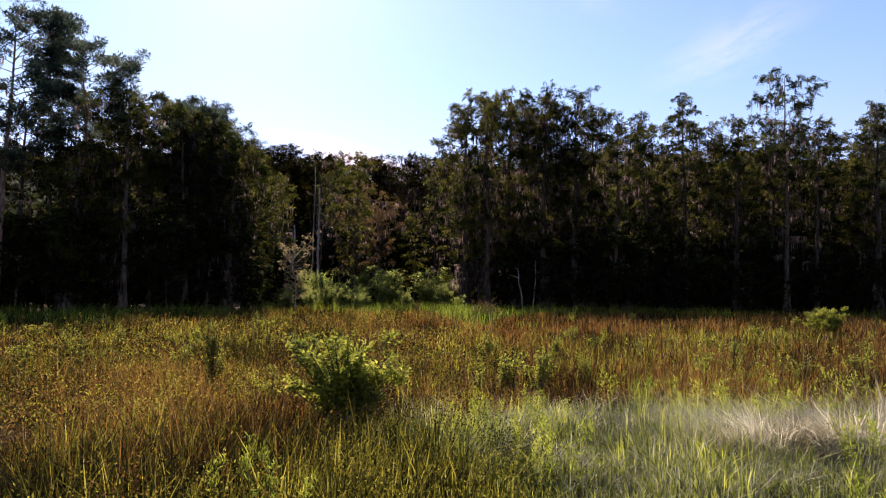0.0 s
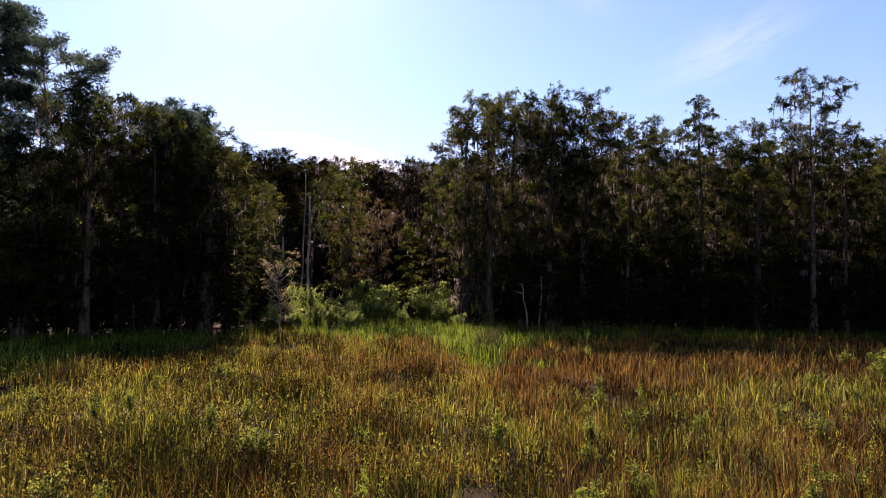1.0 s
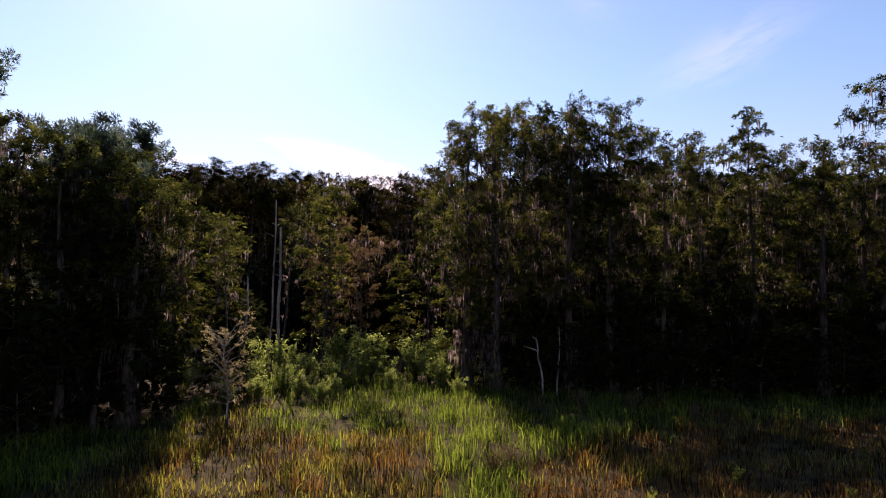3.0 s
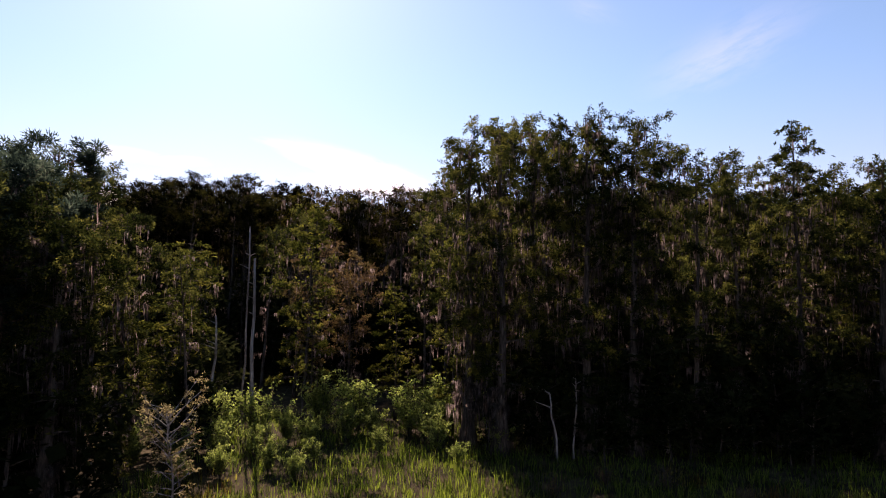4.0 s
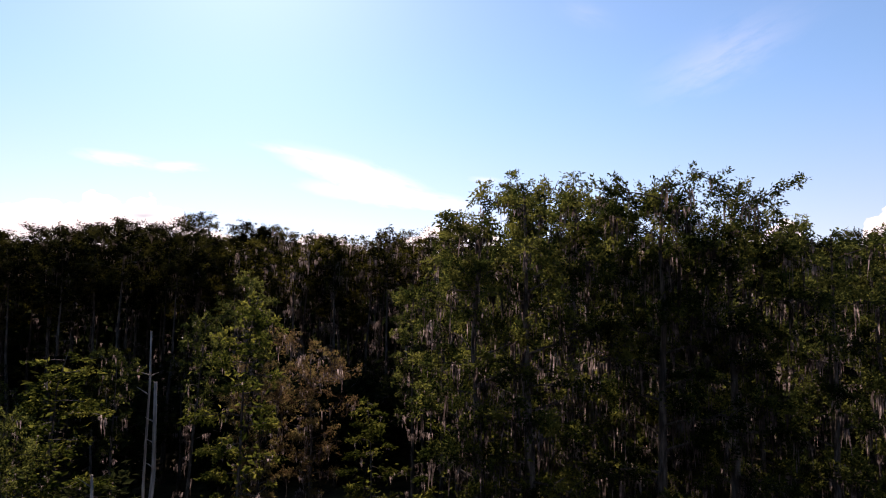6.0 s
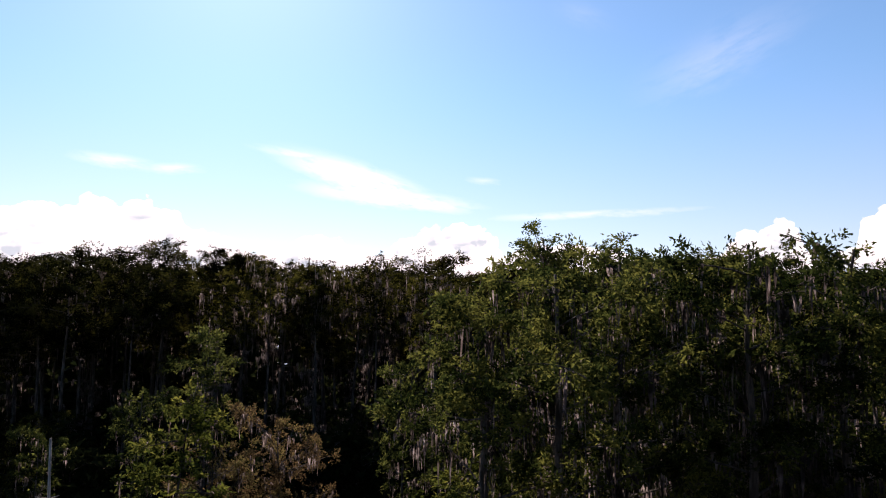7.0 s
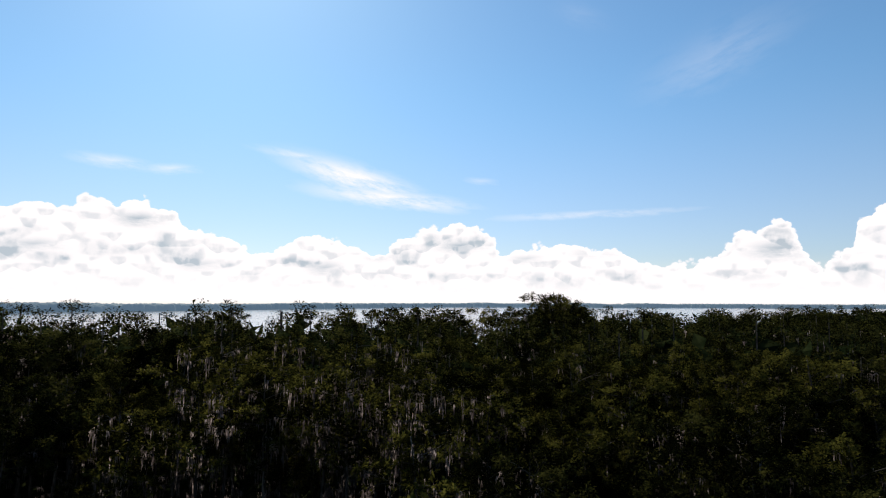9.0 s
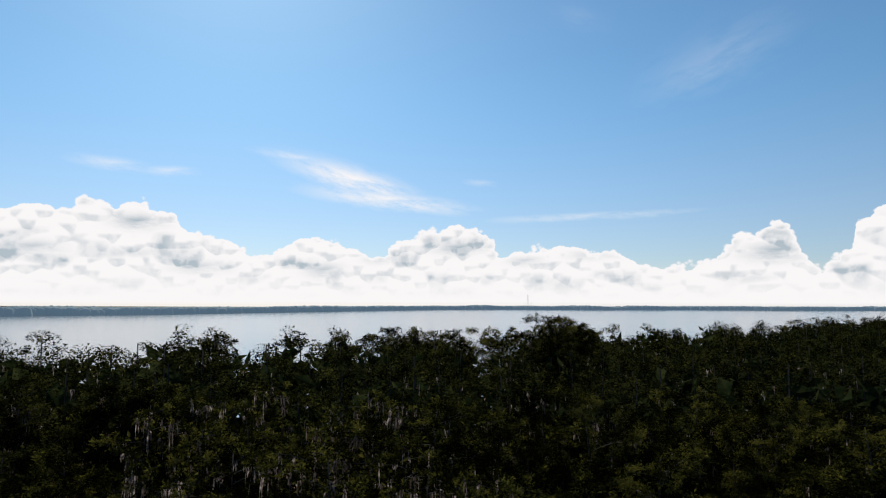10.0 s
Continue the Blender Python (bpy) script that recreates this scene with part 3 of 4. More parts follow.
# ---- the forest: the trees that stand out first ----
def lone(kind, x, y, height, reach, bare, seed, limbs=0):
    """A tree of its own, more finely leaved than the models, for those that stand out at the forest's front."""
    if kind == "pine":
        ob = tree("pine_tree", PI, seed, height, bare, limbs or 44, reach, ROUND, 0.62, 0.16, 0.55, 130, 0.18, M_PINE, M_PINE_BARK, 0.22,
                  moss=0.15, moss_len=0.8, flat=0.0, flare=1.2, needle=True, own_limbs=8, dead=8)
    elif kind == "broad":
        ob = tree("bald_cypress", BR, seed, height, bare, limbs or 34, reach, FULL, 0.5, 0.2, 0.78, 195, 0.15, M_BROAD, M_BARK, 0.33,
                  moss=1.4, moss_len=1.7, flare=2.2, own_limbs=8, dead=16, inner=110)
    elif kind == "tiered":
        ob = tree("tiered_cypress", "tall cypress with drooping tiers of dark foliage", seed, height, bare, limbs or 44, reach, CONE, 0.1, 0.34, 0.6, 210, 0.14, M_CYPRESS, M_BARK, 0.24,
                  moss=0.7, moss_len=1.2, own_limbs=8, dead=14, thick=0.6)
    else:
        ob = tree("cypress_tree", CY, seed, height, bare, limbs or 23, reach, FLAT_TOP, 0.45, 0.16, 0.72, 210, 0.145, M_CYPRESS, M_BARK, 0.22,
                  moss=1.2, moss_len=1.5, own_limbs=8, dead=14, inner=90)
    top = max(v.co.z for c in ob.children for v in c.data.vertices)
    ob.matrix_basis = Matrix.Translation((x, y, 0)) @ Matrix.Diagonal((1, 1, height / top, 1))


LONE = [
    # kind, x, y, height, reach of limbs, bare share of the trunk
    ("pine", -24.8, 44, 20.6, 3.9, 0.52), ("pine", -27.8, 39.5, 20.7, 3.7, 0.45), ("pine", -22.9, 57, 19.3, 3.2, 0.6), ("cypress", -21.5, 47, 16.5, 2.8, 0.3), ("cypress", -21.1, 57.6, 18.5, 2.6, 0.55),
    ("cypress", -18.3, 52, 16.0, 2.4, 0.3), ("cypress", -17.6, 56.5, 15.5, 2.2, 0.4), ("pine", -20.6, 50, 15.0, 2.6, 0.5), ("broad", -24.5, 41.5, 12.0, 2.4, 0.2),
    ("broad", 4.2, 61, 21.5, 3.6, 0.2), ("broad", 2.2, 62, 20.4, 3.2, 0.25), ("broad", 6.6, 63.5, 22.4, 3.6, 0.2), ("broad", 11.3, 64, 22.1, 3.5, 0.25), ("cypress", 14.9, 63.5, 20.8, 2.9, 0.25), ("broad", 9.7, 61, 22.3, 3.4, 0.15), ("broad", 12.8, 61.5, 22.4, 3.4, 0.2), ("cypress", 16.8, 61.4, 20.1, 2.8, 0.25),
    ("cypress", 20.4, 63, 19.2, 1.7, 0.35), ("tiered", 23.7, 61.4, 21.9, 3.3, 0.3), ("cypress", 31.3, 57.6, 22.7, 3.3, 0.5), ("cypress", 34.2, 58, 19.8, 2.3, 0.3), ("broad", 27.8, 60, 19.2, 2.4, 0.15), ("cypress", 22, 66, 20.4, 2.0, 0.3), ("broad", 26.3, 64, 19.6, 2.4, 0.2), ("cypress", 19, 65, 20.0, 2.2, 0.25),
    ("cypress", -18.6, 45.8, 15.5, 2.6, 0.3), ("cypress", -21.2, 42.2, 16.0, 2.6, 0.3), ("broad", -16.2, 47.6, 14.3, 2.4, 0.3), ("broad", -17.4, 50.4, 15.5, 2.6, 0.35), ("pine", -19.6, 48.6, 17.0, 2.8, 0.5), ("cypress", -23.0, 44.8, 16.0, 2.6, 0.35),
    ("broad", 38.6, 56, 19.4, 2.6, 0.2), ("cypress", 5.5, 66.6, 23.2, 0.9, 0.84), ("cypress", 8.4, 67, 22.4, 1.9, 0.75), ("cypress", 10.2, 67.6, 22.4, 1.7, 0.78),
]
for k, row in enumerate(LONE):
    lone(*row, seed=600 + k)
KEY = [
    # kind, x, y, height, widening
    ("pine", -30, 50, 19, 1.0), ("cypress", -26, 52, 16, 1.1), ("broad", -25.5, 47, 15, 0.9), ("broad", -29, 43, 15, 1.0), ("cypress", -33, 42, 17, 1.2),
    ("pine", 42, 55, 21, 1.0), ("broad", 37, 62, 19, 1.0),
    ("rust", -7.8, 78, 14.8, 1.0), ("rust", -10.9, 77, 13.2, 1.0), ("young", -9.6, 67.2, 17.0, 1.0), ("young", -16.5, 62, 11, 1.0), ("young", 1.2, 67, 15, 1.2), ("young", -3.2, 72, 11, 1.2),
    ("young", -20.2, 60, 12.5, 1.6), ("young", -22.2, 55, 11, 1.6), ("young", -17.6, 56.5, 9.5, 1.6), ("young", -24, 63, 14, 1.6), ("young", -18, 66, 14, 1.5),
    ("cypress", -0.9, 75.5, 17.5, 0.9), ("cypress", -14.6, 74, 16.0, 0.9),
    ("young", 3.6, 63.5, 12, 1.3), ("sapling", -11.3, 48.8, 6.4, 1.15), ("young", -15.4, 52.4, 3.6, 1.5),
    ("back", -25.7, 105, 26.3, 1.0), ("back", -21.4, 108, 26, 1.0), ("back", -19.1, 110, 25.3, 1.0), ("back", -35.8, 110, 25.9, 1.0), ("back", -28.2, 92, 23.9, 1.0),
    ("mossy", -14, 101, 24, 1.0), ("mossy", -3.6, 108, 25, 1.0), ("mossy", -4.3, 97, 23.4, 1.0), ("mossy", 0.8, 95, 22.9, 1.0), ("mossy", -9.5, 97, 23.2, 1.0), ("mossy", -13.5, 96, 23.0, 1.0), ("back", -32, 96, 24, 1.0),
    ("back", -7.5, 190, 26.8, 1.0), ("back", -1.6, 180, 26.8, 1.0), ("back", 5.4, 185, 26.4, 1.0), ("back_broad", 24, 175, 29.6, 1.45), ("back_broad", 26.8, 172, 28.2, 1.2), ("back_broad", 21.5, 173, 27.8, 1.2), ("back_broad", 24.6, 178, 29.0, 1.3), ("back_broad", 23.4, 170, 28.3, 1.2), ("back_broad", 25.4, 174, 28.8, 1.2), ("back_broad", -13.7, 176, 26.2, 1.3),
    ("back_broad", 10, 187, 26.8, 1.1), ("back_broad", 16, 184, 27, 1.1), ("back", -32, 161, 26.6, 1.0),
]
spots = [(row[1], row[2]) for row in LONE]
for k, (kind, x, y, h, wide) in enumerate(KEY):
    place(kind, x, y, h, 1000 + k, wide)
    spots.append((x, y))


def edge(x):
    """The forest's front by x."""
    return float(np.interp(x, [-120, -60, -26, -19, -16, -15, -14, -12.5, -1, 2, 10, 26, 40, 60, 140], [28, 32, 37, 41, 44.5, 51, 60, 94, 94, 63, 60, 60, 56, 52, 46]))


dice = random.Random(5)
tries = 0
grid = {}
for a, b in spots:
    grid.setdefault((int(a // 3), int(b // 3)), []).append((a, b))


def free(x, y, gap):
    for i in (-1, 0, 1):
        for j in (-1, 0, 1):
            for a, b in grid.get((int(x // 3) + i, int(y // 3) + j), ()):
                if (x - a) ** 2 + (y - b) ** 2 < gap * gap:
                    return False
    grid.setdefault((int(x // 3), int(y // 3)), []).append((x, y))
    return True


count = 0
while tries < 12000 and count < 300:
    tries += 1
    y = dice.uniform(40, 118)
    x = dice.uniform(-0.72 * y - 5, 0.72 * y + 7)
    if y < edge(x) or (x < -11 and 64 < y < 93 and dice.random() < 0.72) or not free(x, y, 3.5):
        continue
    count += 1
    r = dice.random()
    if y > 82:
        kind, h = ("mossy" if r < 0.5 and -24 < x < 4 else "back" if r < (0.78 if x < 4 else 0.4) else "back_broad"), (dice.uniform(10, 14) if y < 92 else 0.222 * y + 2.0 - dice.uniform(0, 1.6)) if x < 1 and y < 108 else dice.uniform(19.5, 22.8) if y < 98 else dice.uniform(21.5, 25.0)
    elif x < -14:
        kind, h = ("pine" if r < 0.3 and y < 58 else "cypress" if r < 0.75 else "young"), dice.uniform(9, 13.0) if y < 58 else dice.uniform(10, 15)
    elif x > 1:
        kind, h = ("broad" if r < 0.42 else "cypress" if r < 0.88 else "tiered"), dice.uniform(16.5, 20.5)
    else:
        kind, h = ("cypress" if r < 0.7 else "young"), dice.uniform(15, 19)
    if kind == "young":
        h *= 0.7
    place(kind, x, y, h, tries, dice.uniform(0.9, 1.15))
# understory fill; its dark leaf colour stands in for shade between the trunks
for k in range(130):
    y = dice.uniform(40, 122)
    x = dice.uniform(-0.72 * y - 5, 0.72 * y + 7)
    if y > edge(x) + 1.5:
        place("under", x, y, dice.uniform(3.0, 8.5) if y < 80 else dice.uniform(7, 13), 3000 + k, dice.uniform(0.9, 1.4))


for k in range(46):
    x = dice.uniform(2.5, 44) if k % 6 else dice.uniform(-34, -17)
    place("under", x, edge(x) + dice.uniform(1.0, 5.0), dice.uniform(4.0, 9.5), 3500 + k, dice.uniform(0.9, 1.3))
# front row added to cover pale trunks with shade-coloured leaves
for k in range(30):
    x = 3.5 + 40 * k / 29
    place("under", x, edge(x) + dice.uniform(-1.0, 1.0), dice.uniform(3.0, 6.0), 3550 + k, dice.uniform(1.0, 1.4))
# fill added to close bright gaps behind the left edge
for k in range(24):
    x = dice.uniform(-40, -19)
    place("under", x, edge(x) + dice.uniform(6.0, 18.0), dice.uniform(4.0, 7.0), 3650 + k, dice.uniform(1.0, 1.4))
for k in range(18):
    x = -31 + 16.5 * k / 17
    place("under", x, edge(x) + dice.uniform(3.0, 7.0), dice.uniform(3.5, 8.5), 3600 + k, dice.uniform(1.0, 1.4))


# shade-coloured fill, added to block bright holes below the back canopy
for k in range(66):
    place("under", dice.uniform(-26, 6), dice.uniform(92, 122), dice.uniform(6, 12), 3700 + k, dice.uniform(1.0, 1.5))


side = random.Random(8)
for k in range(60):
    y = side.uniform(30, 75)
    x = (0.72 * y + side.uniform(6, 40)) * (-1 if k % 2 else 1)
    if y > edge(x) and free(x, y, 4.0):
        place("back" if k % 3 else "back_broad", x, y, side.uniform(15, 20), 3800 + k, side.uniform(1.0, 1.3))


# ---- far woods up to the lake ----
def far_woods():
    rng = np.random.default_rng(77)
    leaf, stem, hang, dark = Shape(), Shape(), Shape(), Shape()
    for k in range(5200):
        y = 110 + 340 * rng.uniform() ** 1.7
        x = rng.uniform(-0.75 * y - 6, 0.75 * y + 12)
        if y > shore_near(x) - 2 or not free(x, y, 3.9 if y < 200 else 4.6):
            continue
        h, wide = rng.uniform(20.6, 27.2) + (0.7 if x < -8 else 0), rng.uniform(0.75, 1.3)
        n, size = (70, 0.3) if y < 150 else (44, 0.4)
        for c in range(11):
            a, rr = rng.uniform(0, 6.28), 2.5 * wide * rng.uniform() ** 0.5
            top = h - 0.3 - 0.6 * rr * rr / wide - 1.3 * rng.uniform() ** 2
            off = rng.normal(size=(n, 3))
            off *= (rng.uniform(0.3, 1.0, n) ** 0.5 / np.linalg.norm(off, axis=1))[:, None] * np.array((1.15, 1.15, 0.62)) * rng.uniform(0.75, 1.25)
            leaf.leaves(off + (x + rr * math.cos(a), y + rr * math.sin(a), top), size, size * 0.6, rng, 0.6, off * 0.5)
        # oversized dark leaf sheets, added as shade and to block the lake's gleam
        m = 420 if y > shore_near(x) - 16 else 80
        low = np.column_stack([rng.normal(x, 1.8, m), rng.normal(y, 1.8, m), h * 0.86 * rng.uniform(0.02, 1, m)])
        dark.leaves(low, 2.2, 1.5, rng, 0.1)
        if y < 170:
            hang.beards(rng.normal(size=(3, 3)) * (1.2, 1.2, 1.0) + (x, y, h - 4), 1.5, 5, rng, 0.04)
        stem.tube([(x, y, 0), (x + rng.normal(0, 0.3), y, h - 1)], [0.24, 0.08], 4, False)
    tagged(new("far_woods", leaf.mesh("far_woods", M_CYPRESS_SHADED)), "dense crowns of the swamp forest, shade put into their green", "woods", kind="stuff")
    tagged(new("far_understory", dark.mesh("far_understory", M_UNDER)), "oversized dark leaf sheets added as shade between far trees", "understory", kind="stuff")
    tagged(new("far_trunks", stem.mesh("far_trunks", M_BARK)), "grey trunks of the swamp forest", "trunks", kind="stuff")
    tagged(new("far_moss", hang.mesh("far_moss", M_MOSS)), "grey moss hanging in the swamp forest", "moss", kind="stuff")


far_woods()


def far_shore():
    """The wooded shore across the lake: rows of rounded crowns."""
    rng = np.random.default_rng(78)
    g = Shape()
    for k in range(6500):
        x = rng.uniform(-2700, 2700)
        y = shore_far(x) + 320 * rng.uniform() ** 1.5
        h, r = 19 + 5 * noise.noise((x * 0.006, 0.0, 4.0)) + 3 * noise.noise((x * 0.03, y * 0.02, 9.0)) + rng.uniform(-1.5, 1.5), rng.uniform(9, 16)
        a = np.arange(6) * math.pi / 3 + rng.uniform(0, 1)
        low = np.column_stack([x + r * np.cos(a), y + r * np.sin(a), np.zeros(6)])
        mid = np.column_stack([x + 0.8 * r * np.cos(a), y + 0.8 * r * np.sin(a), np.full(6, h * 0.75)])
        g.put(np.vstack([low, mid, [(x, y, h)]]), [(i, (i + 1) % 6, 6 + (i + 1) % 6, 6 + i) for i in range(6)] + [(6 + i, 6 + (i + 1) % 6, 12) for i in range(6)])
    tagged(new("far_shore_woods", g.mesh("far_shore_woods", M_FAR, True)), "blue-green woods across the lake, haze put in as glow", "woods", kind="stuff")


far_shore()


def radio_mast(x, y, height):
    root = thing("radio_mast", "thin steel radio mast beyond the lake", "mast")
    s = Shape()
    s.tube([(0, 0, 0), (0, 0, height)], [1.3, 0.7], 4)
    part("lattice_shaft", s, M_STEEL, root)
    for k in range(3):
        a = k * 2.094
        s = Shape()
        s.tube([(0, 0, height * 0.8), (math.cos(a) * height * 0.4, math.sin(a) * height * 0.4, 0)], [0.12, 0.12], 3)
        part("guy_wire", s, M_STEEL, root)
    root.matrix_basis = pose(x, y, 0)


radio_mast(490, 3280, 78)


# ---- dead wood ----
def snag(x, y, height, radius, lean, seed):
    rng = np.random.default_rng(seed)
    root = thing("dead_snag", "bare bleached trunk of a dead tree", "dead tree", "dead trees")
    t = Shape()
    s = np.linspace(0, 1, 7)
    t.tube(np.column_stack([lean * s * height + rng.normal(0, 0.05, 7), rng.normal(0, 0.05, 7), s * height - 0.1]), radius * (1 - 0.55 * s), 8)
    part("trunk", t, M_SNAG, root, smooth=True)
    for k in range(3):
        b = Shape()
        h = height * rng.uniform(0.55, 0.95)
        b.tube(bent((lean * h, 0, h), rng.uniform(0, 6), rng.uniform(0.4, 1.0), 0.5, 0.1, rng, 4), np.linspace(0.04, 0.01, 4), 4)
        part("branch_stub", b, M_SNAG, root)
    root.matrix_basis = pose(x, y, 0)


snag(-13.05, 66.1, 12.6, 0.17, 0.0, 1)
snag(-15.4, 65, 8.5, 0.14, 0.01, 2)
snag(-13.9, 66.8, 15.0, 0.1, 0.02, 3)
snag(7.6, 59.7, 4.2, 0.08, -0.12, 4)
snag(8.7, 60.3, 5.0, 0.07, 0.03, 5)


def fallen(x, y, length, turn, seed):
    rng = np.random.default_rng(seed)
    root = thing("fallen_branch", "pale bleached branch lying on the ground", "branch", "fallen branches")
    t = Shape()
    s = np.linspace(0, 1, 6)
    t.tube(np.column_stack([s * length, rng.normal(0, 0.08, 6), 0.35 + 0.15 * np.sin(3 * s) + rng.normal(0, 0.03, 6)]), np.linspace(0.1, 0.03, 6), 6)
    part("stem", t, M_SNAG, root, smooth=True)
    for k in range(4):
        b = Shape()
        at = (length * (0.25 + 0.18 * k), 0, 0.42)
        b.tube(bent(at, rng.uniform(-1.2, 1.2), length * 0.3, rng.uniform(-0.3, 0.5), 0.2, rng, 4), np.linspace(0.035, 0.01, 4), 4)
        part("twig", b, M_SNAG, root)
    root.matrix_basis = pose(x, y, 0, 0, 0, turn)


for k, (x, y, l, a) in enumerate([(18.6, 63.4, 2.2, -8), (19.9, 63.8, 2.0, 35), (22.3, 62.3, 1.7, -14), (21.3, 63.2, 1.5, 12), (23.6, 61.6, 1.2, -20), (17.6, 62.6, 1.6, 8), (14.5, 60.8, 1.4, 70)]):
    fallen(x, y, l, a, 20 + k)

# ---- bushes at the forest edge ----
for k, (x, y, h) in enumerate([(0.5, 66.5, 4.2), (-1.8, 66, 3.6), (2.3, 65, 3.4), (-0.6, 64, 2.8), (-11.7, 63.7, 3.6), (-13.6, 62.5, 3.2), (-15.2, 61.5, 3.8), (-9.6, 63, 2.6),
                               (-12.8, 58.5, 2.4), (-10.8, 59.5, 2.2), (-8, 61.5, 2.4), (-6, 64, 2.6), (-4, 64.5, 2.3), (-17, 57, 2.6), (4.2, 61, 2.2), (-3.4, 61, 1.6), (-7, 58.5, 1.5),
                               (-13, 54, 1.7), (1.5, 58, 1.5), (-5.5, 67, 4.0), (-8.3, 67.5, 4.4), (-11.5, 55.5, 1.8), (-9.2, 56.6, 2.0), (-7.4, 55, 1.6), (-14.4, 57.5, 2.2), (0.2, 61.5, 2.4)]):
    place("shrub", x, y, 1.1 * h, 500 + k, 1.1)
for k, (x, y, h) in enumerate([(2.3, 39.0, 1.75), (3.2, 40.5, 1.4), (6, 52, 1.5), (9, 54, 1.6), (12, 53.5, 1.5), (-2, 50, 1.2), (15, 51, 1.4)]):
    place("brush", x, y, h, 540 + k)
for k, (x, y, h) in enumerate([(-1.3, 8.8, 1.55), (16.5, 27.4, 1.6), (-20, 22, 1.3)]):
    place("bush", x, y, h, 560 + k)


# ---- the marsh: sedges and grasses ----
def blades(name, label, material, xy, height, width, lean, seed, splay=None):
    """Tapered bent blades at xy; all of them one sward. splay: outward direction of each blade in its tuft."""
    rng = np.random.default_rng(seed)
    n = len(xy)
    H = np.asarray(height) * rng.uniform(0.45, 1.2, n)
    B = np.asarray(width) * rng.uniform(0.7, 1.3, n)
    a = rng.uniform(0, 2 * math.pi, n) if splay is None else splay + rng.normal(0, 0.7, n)
    b = a + rng.uniform(0.8, 2.2, n)
    L = lean * H * np.abs(rng.normal(0.5, 0.5, n))
    side = np.column_stack([np.cos(b), np.sin(b), np.zeros(n)]) * B[:, None] / 2
    out = np.column_stack([np.cos(a), np.sin(a), np.zeros(n)]) * L[:, None]
    base = np.column_stack([xy, np.full(n, -0.02)])
    mid = base + out * 0.3 + np.column_stack([np.zeros((n, 2)), H * 0.6])
    tip = base + out + np.column_stack([np.zeros((n, 2)), H])
    V = np.stack([base - side, base + side, mid + side * 0.8, mid - side * 0.8, tip], 1).reshape(-1, 3).astype(np.float32)
    i = np.arange(n)[:, None] * 5
    me = bpy.data.meshes.new(name)
    me.vertices.add(5 * n)
    me.vertices.foreach_set("co", V.ravel())
    me.loops.add(7 * n)
    me.loops.foreach_set("vertex_index", (i + np.array([0, 1, 2, 3, 3, 2, 4])).ravel().astype(np.int32))
    me.polygons.add(2 * n)
    me.polygons.foreach_set("loop_start", (np.arange(n)[:, None] * 7 + np.array([0, 4])).ravel().astype(np.int32))
    me.polygons.foreach_set("loop_total", np.tile([4, 3], n).astype(np.int32))
    me.update(calc_edges=True)
    me.materials.append(material)
    return tagged(new(name, me), label, "grass", kind="stuff")


def field(n, seed, near=2.2, far=75.0):
    """Places of tufts in the marsh, thinning out with distance."""
    rng = np.random.default_rng(seed)
    r = near * (far / near) ** rng.uniform(0, 1, n) ** 0.7
    a = rng.uniform(-0.72, 0.72, n)
    return np.column_stack([r * np.sin(a), r * np.cos(a)]), r


def patches(xy, scale, seed):
    return np.array([noise.noise((x * scale, y * scale, seed)) for x, y in xy])


PER = 10
tuft, r = field(30000, 1)
zone = patches(tuft, 0.11, 3.1) + 0.6 * patches(tuft, 0.45, 7.7)
relief = patches(tuft, 0.3, 11.3) + 0.5 * patches(tuft, 0.9, 2.2)
to_edge = np.array([edge(x) for x in tuft[:, 0]]) - tuft[:, 1]
rnd = np.random.default_rng(9).uniform(0, 1, len(tuft))
by_bush = np.hypot((tuft[:, 0] + 1.2) / 0.95, (tuft[:, 1] - 8.0) / 1.0) < 1.0
hollow = by_bush | (np.hypot((tuft[:, 0] - 5.0) / 0.9, (tuft[:, 1] - 7.25) / 0.4) < 1.0)
ok = (to_edge > -5) & ((relief > -0.3) | (r > 16) | (np.hypot((tuft[:, 0] - 3.0) / 3.6, (tuft[:, 1] - 7.0) / 3.2) < 1)) & ~hollow
strawy = np.hypot((tuft[:, 0] - 4.7) / 1.5, (tuft[:, 1] - 8.0) / 0.6) + 0.2 * zone
pale = np.hypot((tuft[:, 0] - 3.0) / 3.6, (tuft[:, 1] - 7.6) / 2.6) + 0.4 * zone
lush = ok & (to_edge + 9 * zone < np.interp(tuft[:, 0], [-30, -17, -14, -9, -1, 3, 12, 40], [14, 18, 28, 49, 47, 24, 9, 5]))
flattened = strawy < 1.0
ok &= ~flattened
straw = ok & ~lush & ~flattened & (pale < 1.0) & (rnd < 0.25)
fresh_green = ok & ~lush & ~straw & ~flattened & (pale < 1.05)
green = ok & ~lush & ~straw & ~fresh_green & ~flattened & (rnd + 0.9 * zone + 0.3 * (r < 8) + 0.3 * ((tuft[:, 0] < -3) & (tuft[:, 1] < 24)) - 0.4 * ((tuft[:, 0] > 2) & (tuft[:, 1] > 10.5)) > 0.42)
red = ok & ~lush & ~straw & ~fresh_green & ~green & ~flattened


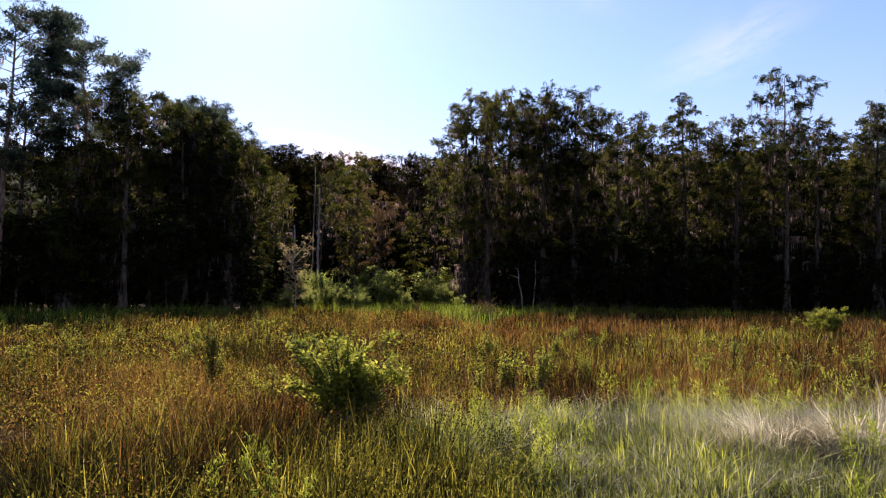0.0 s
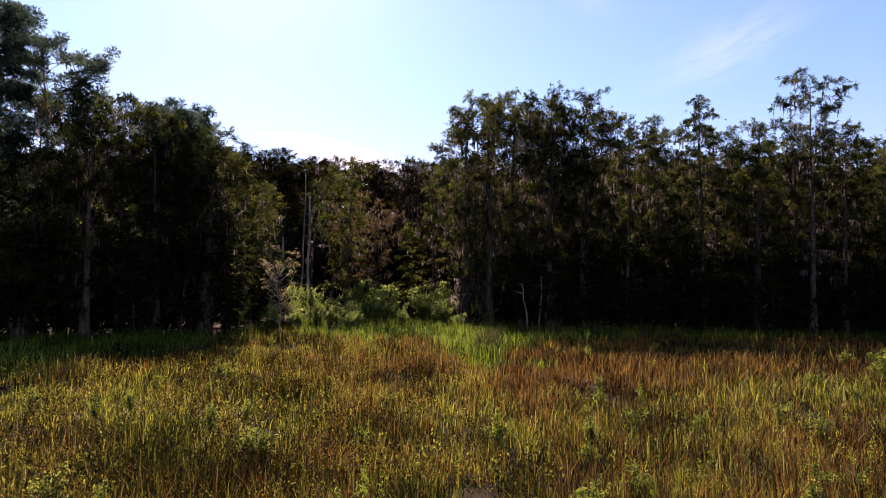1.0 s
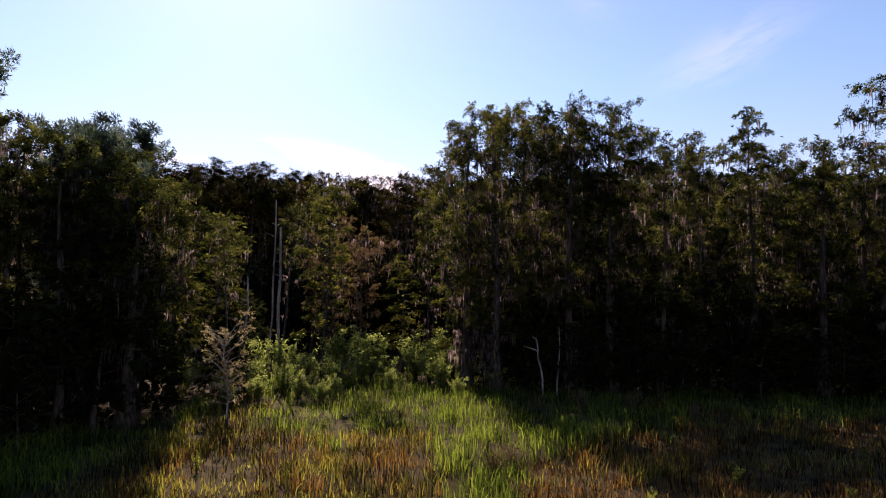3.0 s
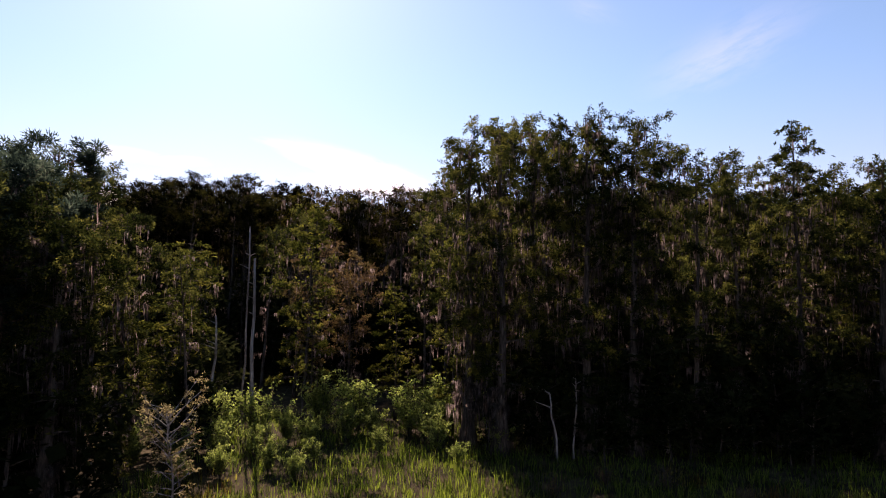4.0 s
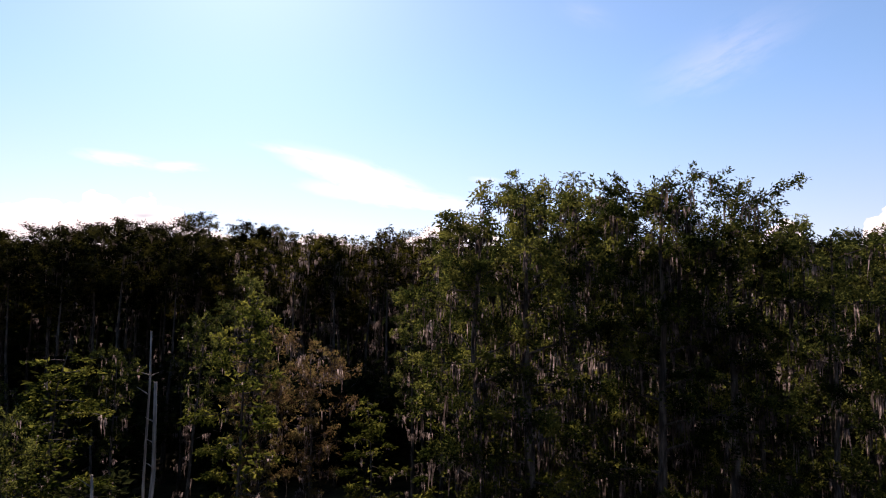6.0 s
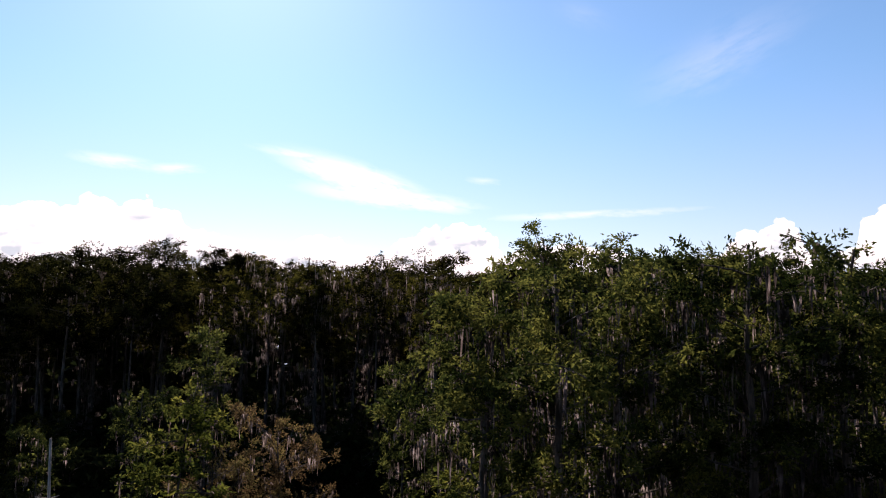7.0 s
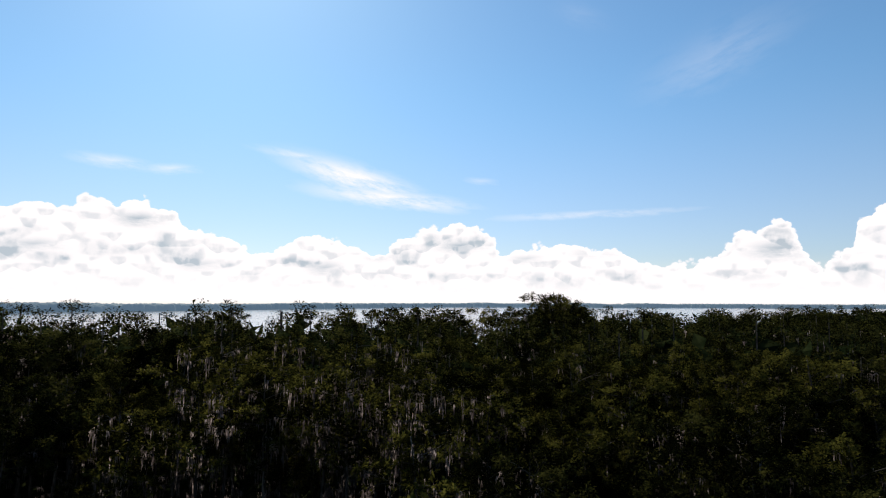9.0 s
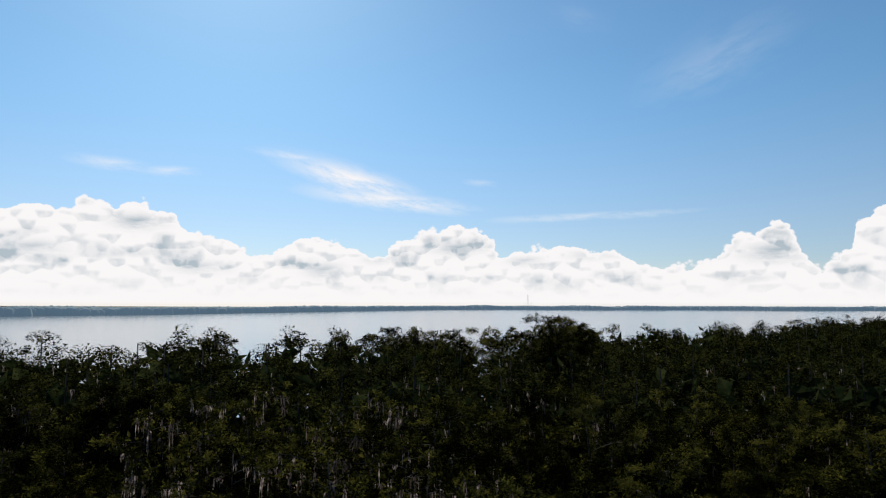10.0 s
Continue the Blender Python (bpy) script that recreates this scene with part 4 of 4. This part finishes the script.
def sward(name, label, material, mask, tall, lean, seed, per=PER, toward=None, slim=1.0):
    rng = np.random.default_rng(seed)
    c = np.repeat(tuft[mask], per, axis=0)
    d = np.repeat(r[mask], per)
    h = np.repeat(tall * np.clip(1 + 0.9 * relief[mask], 0.5, 1.25) * rng.uniform(0.7, 1.25, mask.sum()), per)
    a = rng.uniform(0, 2 * math.pi, len(c)) if toward is None else rng.normal(toward, 0.7, len(c))
    spread = np.clip(d / 75, 0.06, 0.5) * rng.uniform(0, 1, len(c)) ** 0.5
    xy = c + np.column_stack([np.cos(a), np.sin(a)]) * spread[:, None]
    blades(name, label, material, xy, h, 0.012 * slim * np.clip(d / 11, 1.2, 3.0), lean, seed, a)


sward("russet_sedge", "russet-brown autumn sedge covering the marsh", M_RED, red, 0.58, 0.7, 1)
sward("green_sedge", "yellow-green sedge mixed through the marsh", M_GREEN, green, 0.55, 0.75, 2)
sward("lush_grass", "lush green marsh grass along the forest edge", M_LUSH, lush, 0.7, 0.75, 3)
sward("fresh_grass", "fresh bright green grass in the near patch", M_FRESH, fresh_green, 0.42, 0.9, 5)
sward("straw_grass", "bleached straw standing among green shoots", M_PALE, straw, 0.45, 1.2, 4, 12, None, 0.6)


def outer_marsh():
    """Coarser sedge of the marsh to both sides and behind."""
    rng = np.random.default_rng(91)
    xy = np.column_stack([rng.uniform(-52, 52, 24000), rng.uniform(-22, 58, 24000)])
    inside = (np.abs(xy[:, 0]) < 0.86 * xy[:, 1]) | (np.hypot(xy[:, 0], xy[:, 1]) < 3)
    behind = np.array([edge(x) for x in xy[:, 0]]) < xy[:, 1]
    xy = xy[~inside & ~behind]
    mix = patches(xy, 0.11, 3.1) + rng.normal(0, 0.2, len(xy))
    for name, label, material, mask in (("outer_russet_sedge", "russet-brown sedge of the wider marsh", M_RED, mix < 0), ("outer_green_sedge", "yellow-green sedge of the wider marsh", M_GREEN, mix >= 0)):
        c = np.repeat(xy[mask], 8, axis=0)
        blades(name, label, material, c + rng.normal(0, 0.35, c.shape), 0.7, 0.08, 0.8, 92)


outer_marsh()


def straw_bed():
    """Mounds of bleached straw that has fallen over, combed one way."""
    rng = np.random.default_rng(66)
    spots, tall, ways = [], [], []
    for x, y, wide, h, way in ((3.55, 7.7, 0.4, 0.42, 2.6), (3.95, 7.9, 0.42, 0.5, 2.9), (4.3, 7.85, 0.36, 0.46, 0.3), (4.85, 7.75, 0.4, 0.55, 2.4), (5.2, 7.6, 0.42, 0.6, 0.4), (5.6, 7.9, 0.5, 0.55, 0.2),
                               (6.4, 8.6, 0.7, 0.5, 0.1)):
        n = int(3200 * wide)
        a, q = rng.uniform(0, 2 * math.pi, n), wide * rng.uniform(0, 1, n) ** 0.6
        spots.append(np.column_stack([x + q * np.cos(a), y + 0.7 * q * np.sin(a)]))
        tall.append(1.5 * h * (1 - 0.5 * (q / wide) ** 2))
        ways.append(rng.normal(way, 0.55, n))
    blades("flattened_straw", "bleached straw lying flattened on the marsh", M_STRAW, np.concatenate(spots), np.concatenate(tall), 0.012, 1.7, 66, np.concatenate(ways))


straw_bed()


def pale_patch(name, label, material, n, seed, lean, tall):
    """Fine arching grass of the pale patch."""
    rng = np.random.default_rng(seed)
    a, q = rng.uniform(0, 2 * math.pi, n), rng.uniform(0, 1, n) ** 0.5
    c = np.column_stack([2.9 + 2.6 * q * np.cos(a), 8.2 + 1.9 * q * np.sin(a)])
    c = c[(np.hypot((c[:, 0] - 5.0) / 0.9, (c[:, 1] - 7.25) / 0.4) > 1) & (np.hypot((c[:, 0] - 4.5) / 1.4, (c[:, 1] - 7.8) / 0.45) > 1)]
    lump = 0.75 + 0.6 * patches(c, 0.8, 5.5) + 0.3 * patches(c, 2.2, 1.5)
    c, lump = np.repeat(c, 14, axis=0), np.repeat(np.clip(lump, 0.3, 1.3), 14)
    a = rng.uniform(0, 2 * math.pi, len(c))
    xy = c + np.column_stack([np.cos(a), np.sin(a)]) * (0.09 * rng.uniform(0, 1, len(c)) ** 0.5)[:, None]
    blades(name, label, material, xy, tall * lump, 0.0085, lean, seed, a)


pale_patch("fine_grass", "fine bright green grass arching in tufts", M_FRESH, 1100, 61, 1.5, 0.42)
pale_patch("pale_grass", "pale arching blades, silver sheen in their colour, between green grass tufts", M_PALE, 1500, 62, 1.9, 0.46)


def leafy_shoots():
    """Upright plumes of pointed leaves that stand out of the grass."""
    rng = np.random.default_rng(31)
    p, d = field(2600, 32, 4.2, 24.0)
    g = Shape()
    for (x, y), dist in zip(p, d):
        if y > edge(x) - 3 or noise.noise((x * 0.45, y * 0.45, 21.0)) + 0.13 * x - 0.1 * (dist > 9) < 0.38:
            continue
        h = rng.uniform(0.5, 0.8)
        m = 80 if dist < 9 else 40 if dist < 14 else 16
        u = rng.uniform(0.0, 1.0, m)
        lean = rng.normal(0, 0.1, 2)
        c = np.column_stack([x + lean[0] * u, y + lean[1] * u, h - 0.42 * (1 - u)])
        out = rng.normal(size=(m, 3)) * (0.75, 0.75, 0.2) * (1.15 - u)[:, None] + (0, 0, 0.8)
        size = 0.05 if dist < 9 else 0.065
        g.leaves(c + rng.normal(0, 0.02, c.shape), size, size * 0.2, rng, 0.0, out)
    tagged(new("leafy_shoots", g.mesh("leafy_shoots", M_LIME)), "upright yellow-green leafy shoots among the grass", "shoots", kind="stuff")


leafy_shoots()


def low_weeds(name, label, material, n, seed, far, bias):
    """Low bushy weeds between the sedges, each a loose mound of small leaves."""
    rng = np.random.default_rng(seed)
    p, d = field(n, seed, 4.0, far)
    g = Shape()
    for (x, y), dist in zip(p, d):
        if y > edge(x) - 3 or noise.noise((x * 0.25, y * 0.25, seed)) + bias * x < -0.1:
            continue
        m = int(130 if dist < 8 else 80 if dist < 14 else 30)
        size = rng.uniform(0.08, 0.2)
        c = rng.normal(size=(m, 3)) * (size, size, 0.16) + (x, y, rng.uniform(0.3, 0.6))
        c[:, 2] = np.maximum(c[:, 2], 0.05)
        out = rng.normal(size=(m, 3)) * (0.8, 0.8, 0.3) + (0, 0, 0.9)
        size = 0.028 if dist < 8 else 0.042 if dist < 14 else 0.08
        g.leaves(c, size, size * 0.4, rng, 0.0, out)
    tagged(new(name, g.mesh(name, material)), label, "weeds", kind="stuff")


low_weeds("yellow_weeds", "low yellow-green leafy weeds in the marsh", M_GREEN, 1700, 41, 36, -0.25)
low_weeds("russet_weeds", "low russet-brown leafy weeds in the marsh", M_RED, 1500, 43, 36, -0.2)

# ---- single weeds in the marsh ----
place("darkweed", -3.95, 11.0, 1.3, 299, 0.8)
for k, (x, y, h) in enumerate([(-2.7, 10.2, 0.85), (1.3, 12.0, 1.1), (1.9, 12.5, 1.05), (0.7, 11.5, 0.9), (5.2, 12.5, 0.85), (6.4, 12.2, 0.9), (7.4, 13, 0.95), (11, 15, 1.0)]):
    place("weed", x, y, h, 300 + k, 1.2)
for k in range(70):
    y = 12 * (48 / 12) ** dice.random()
    place("weed", dice.uniform(-0.68, 0.68) * y, y, dice.uniform(0.65, 1.0), 400 + k, dice.uniform(0.8, 1.5))
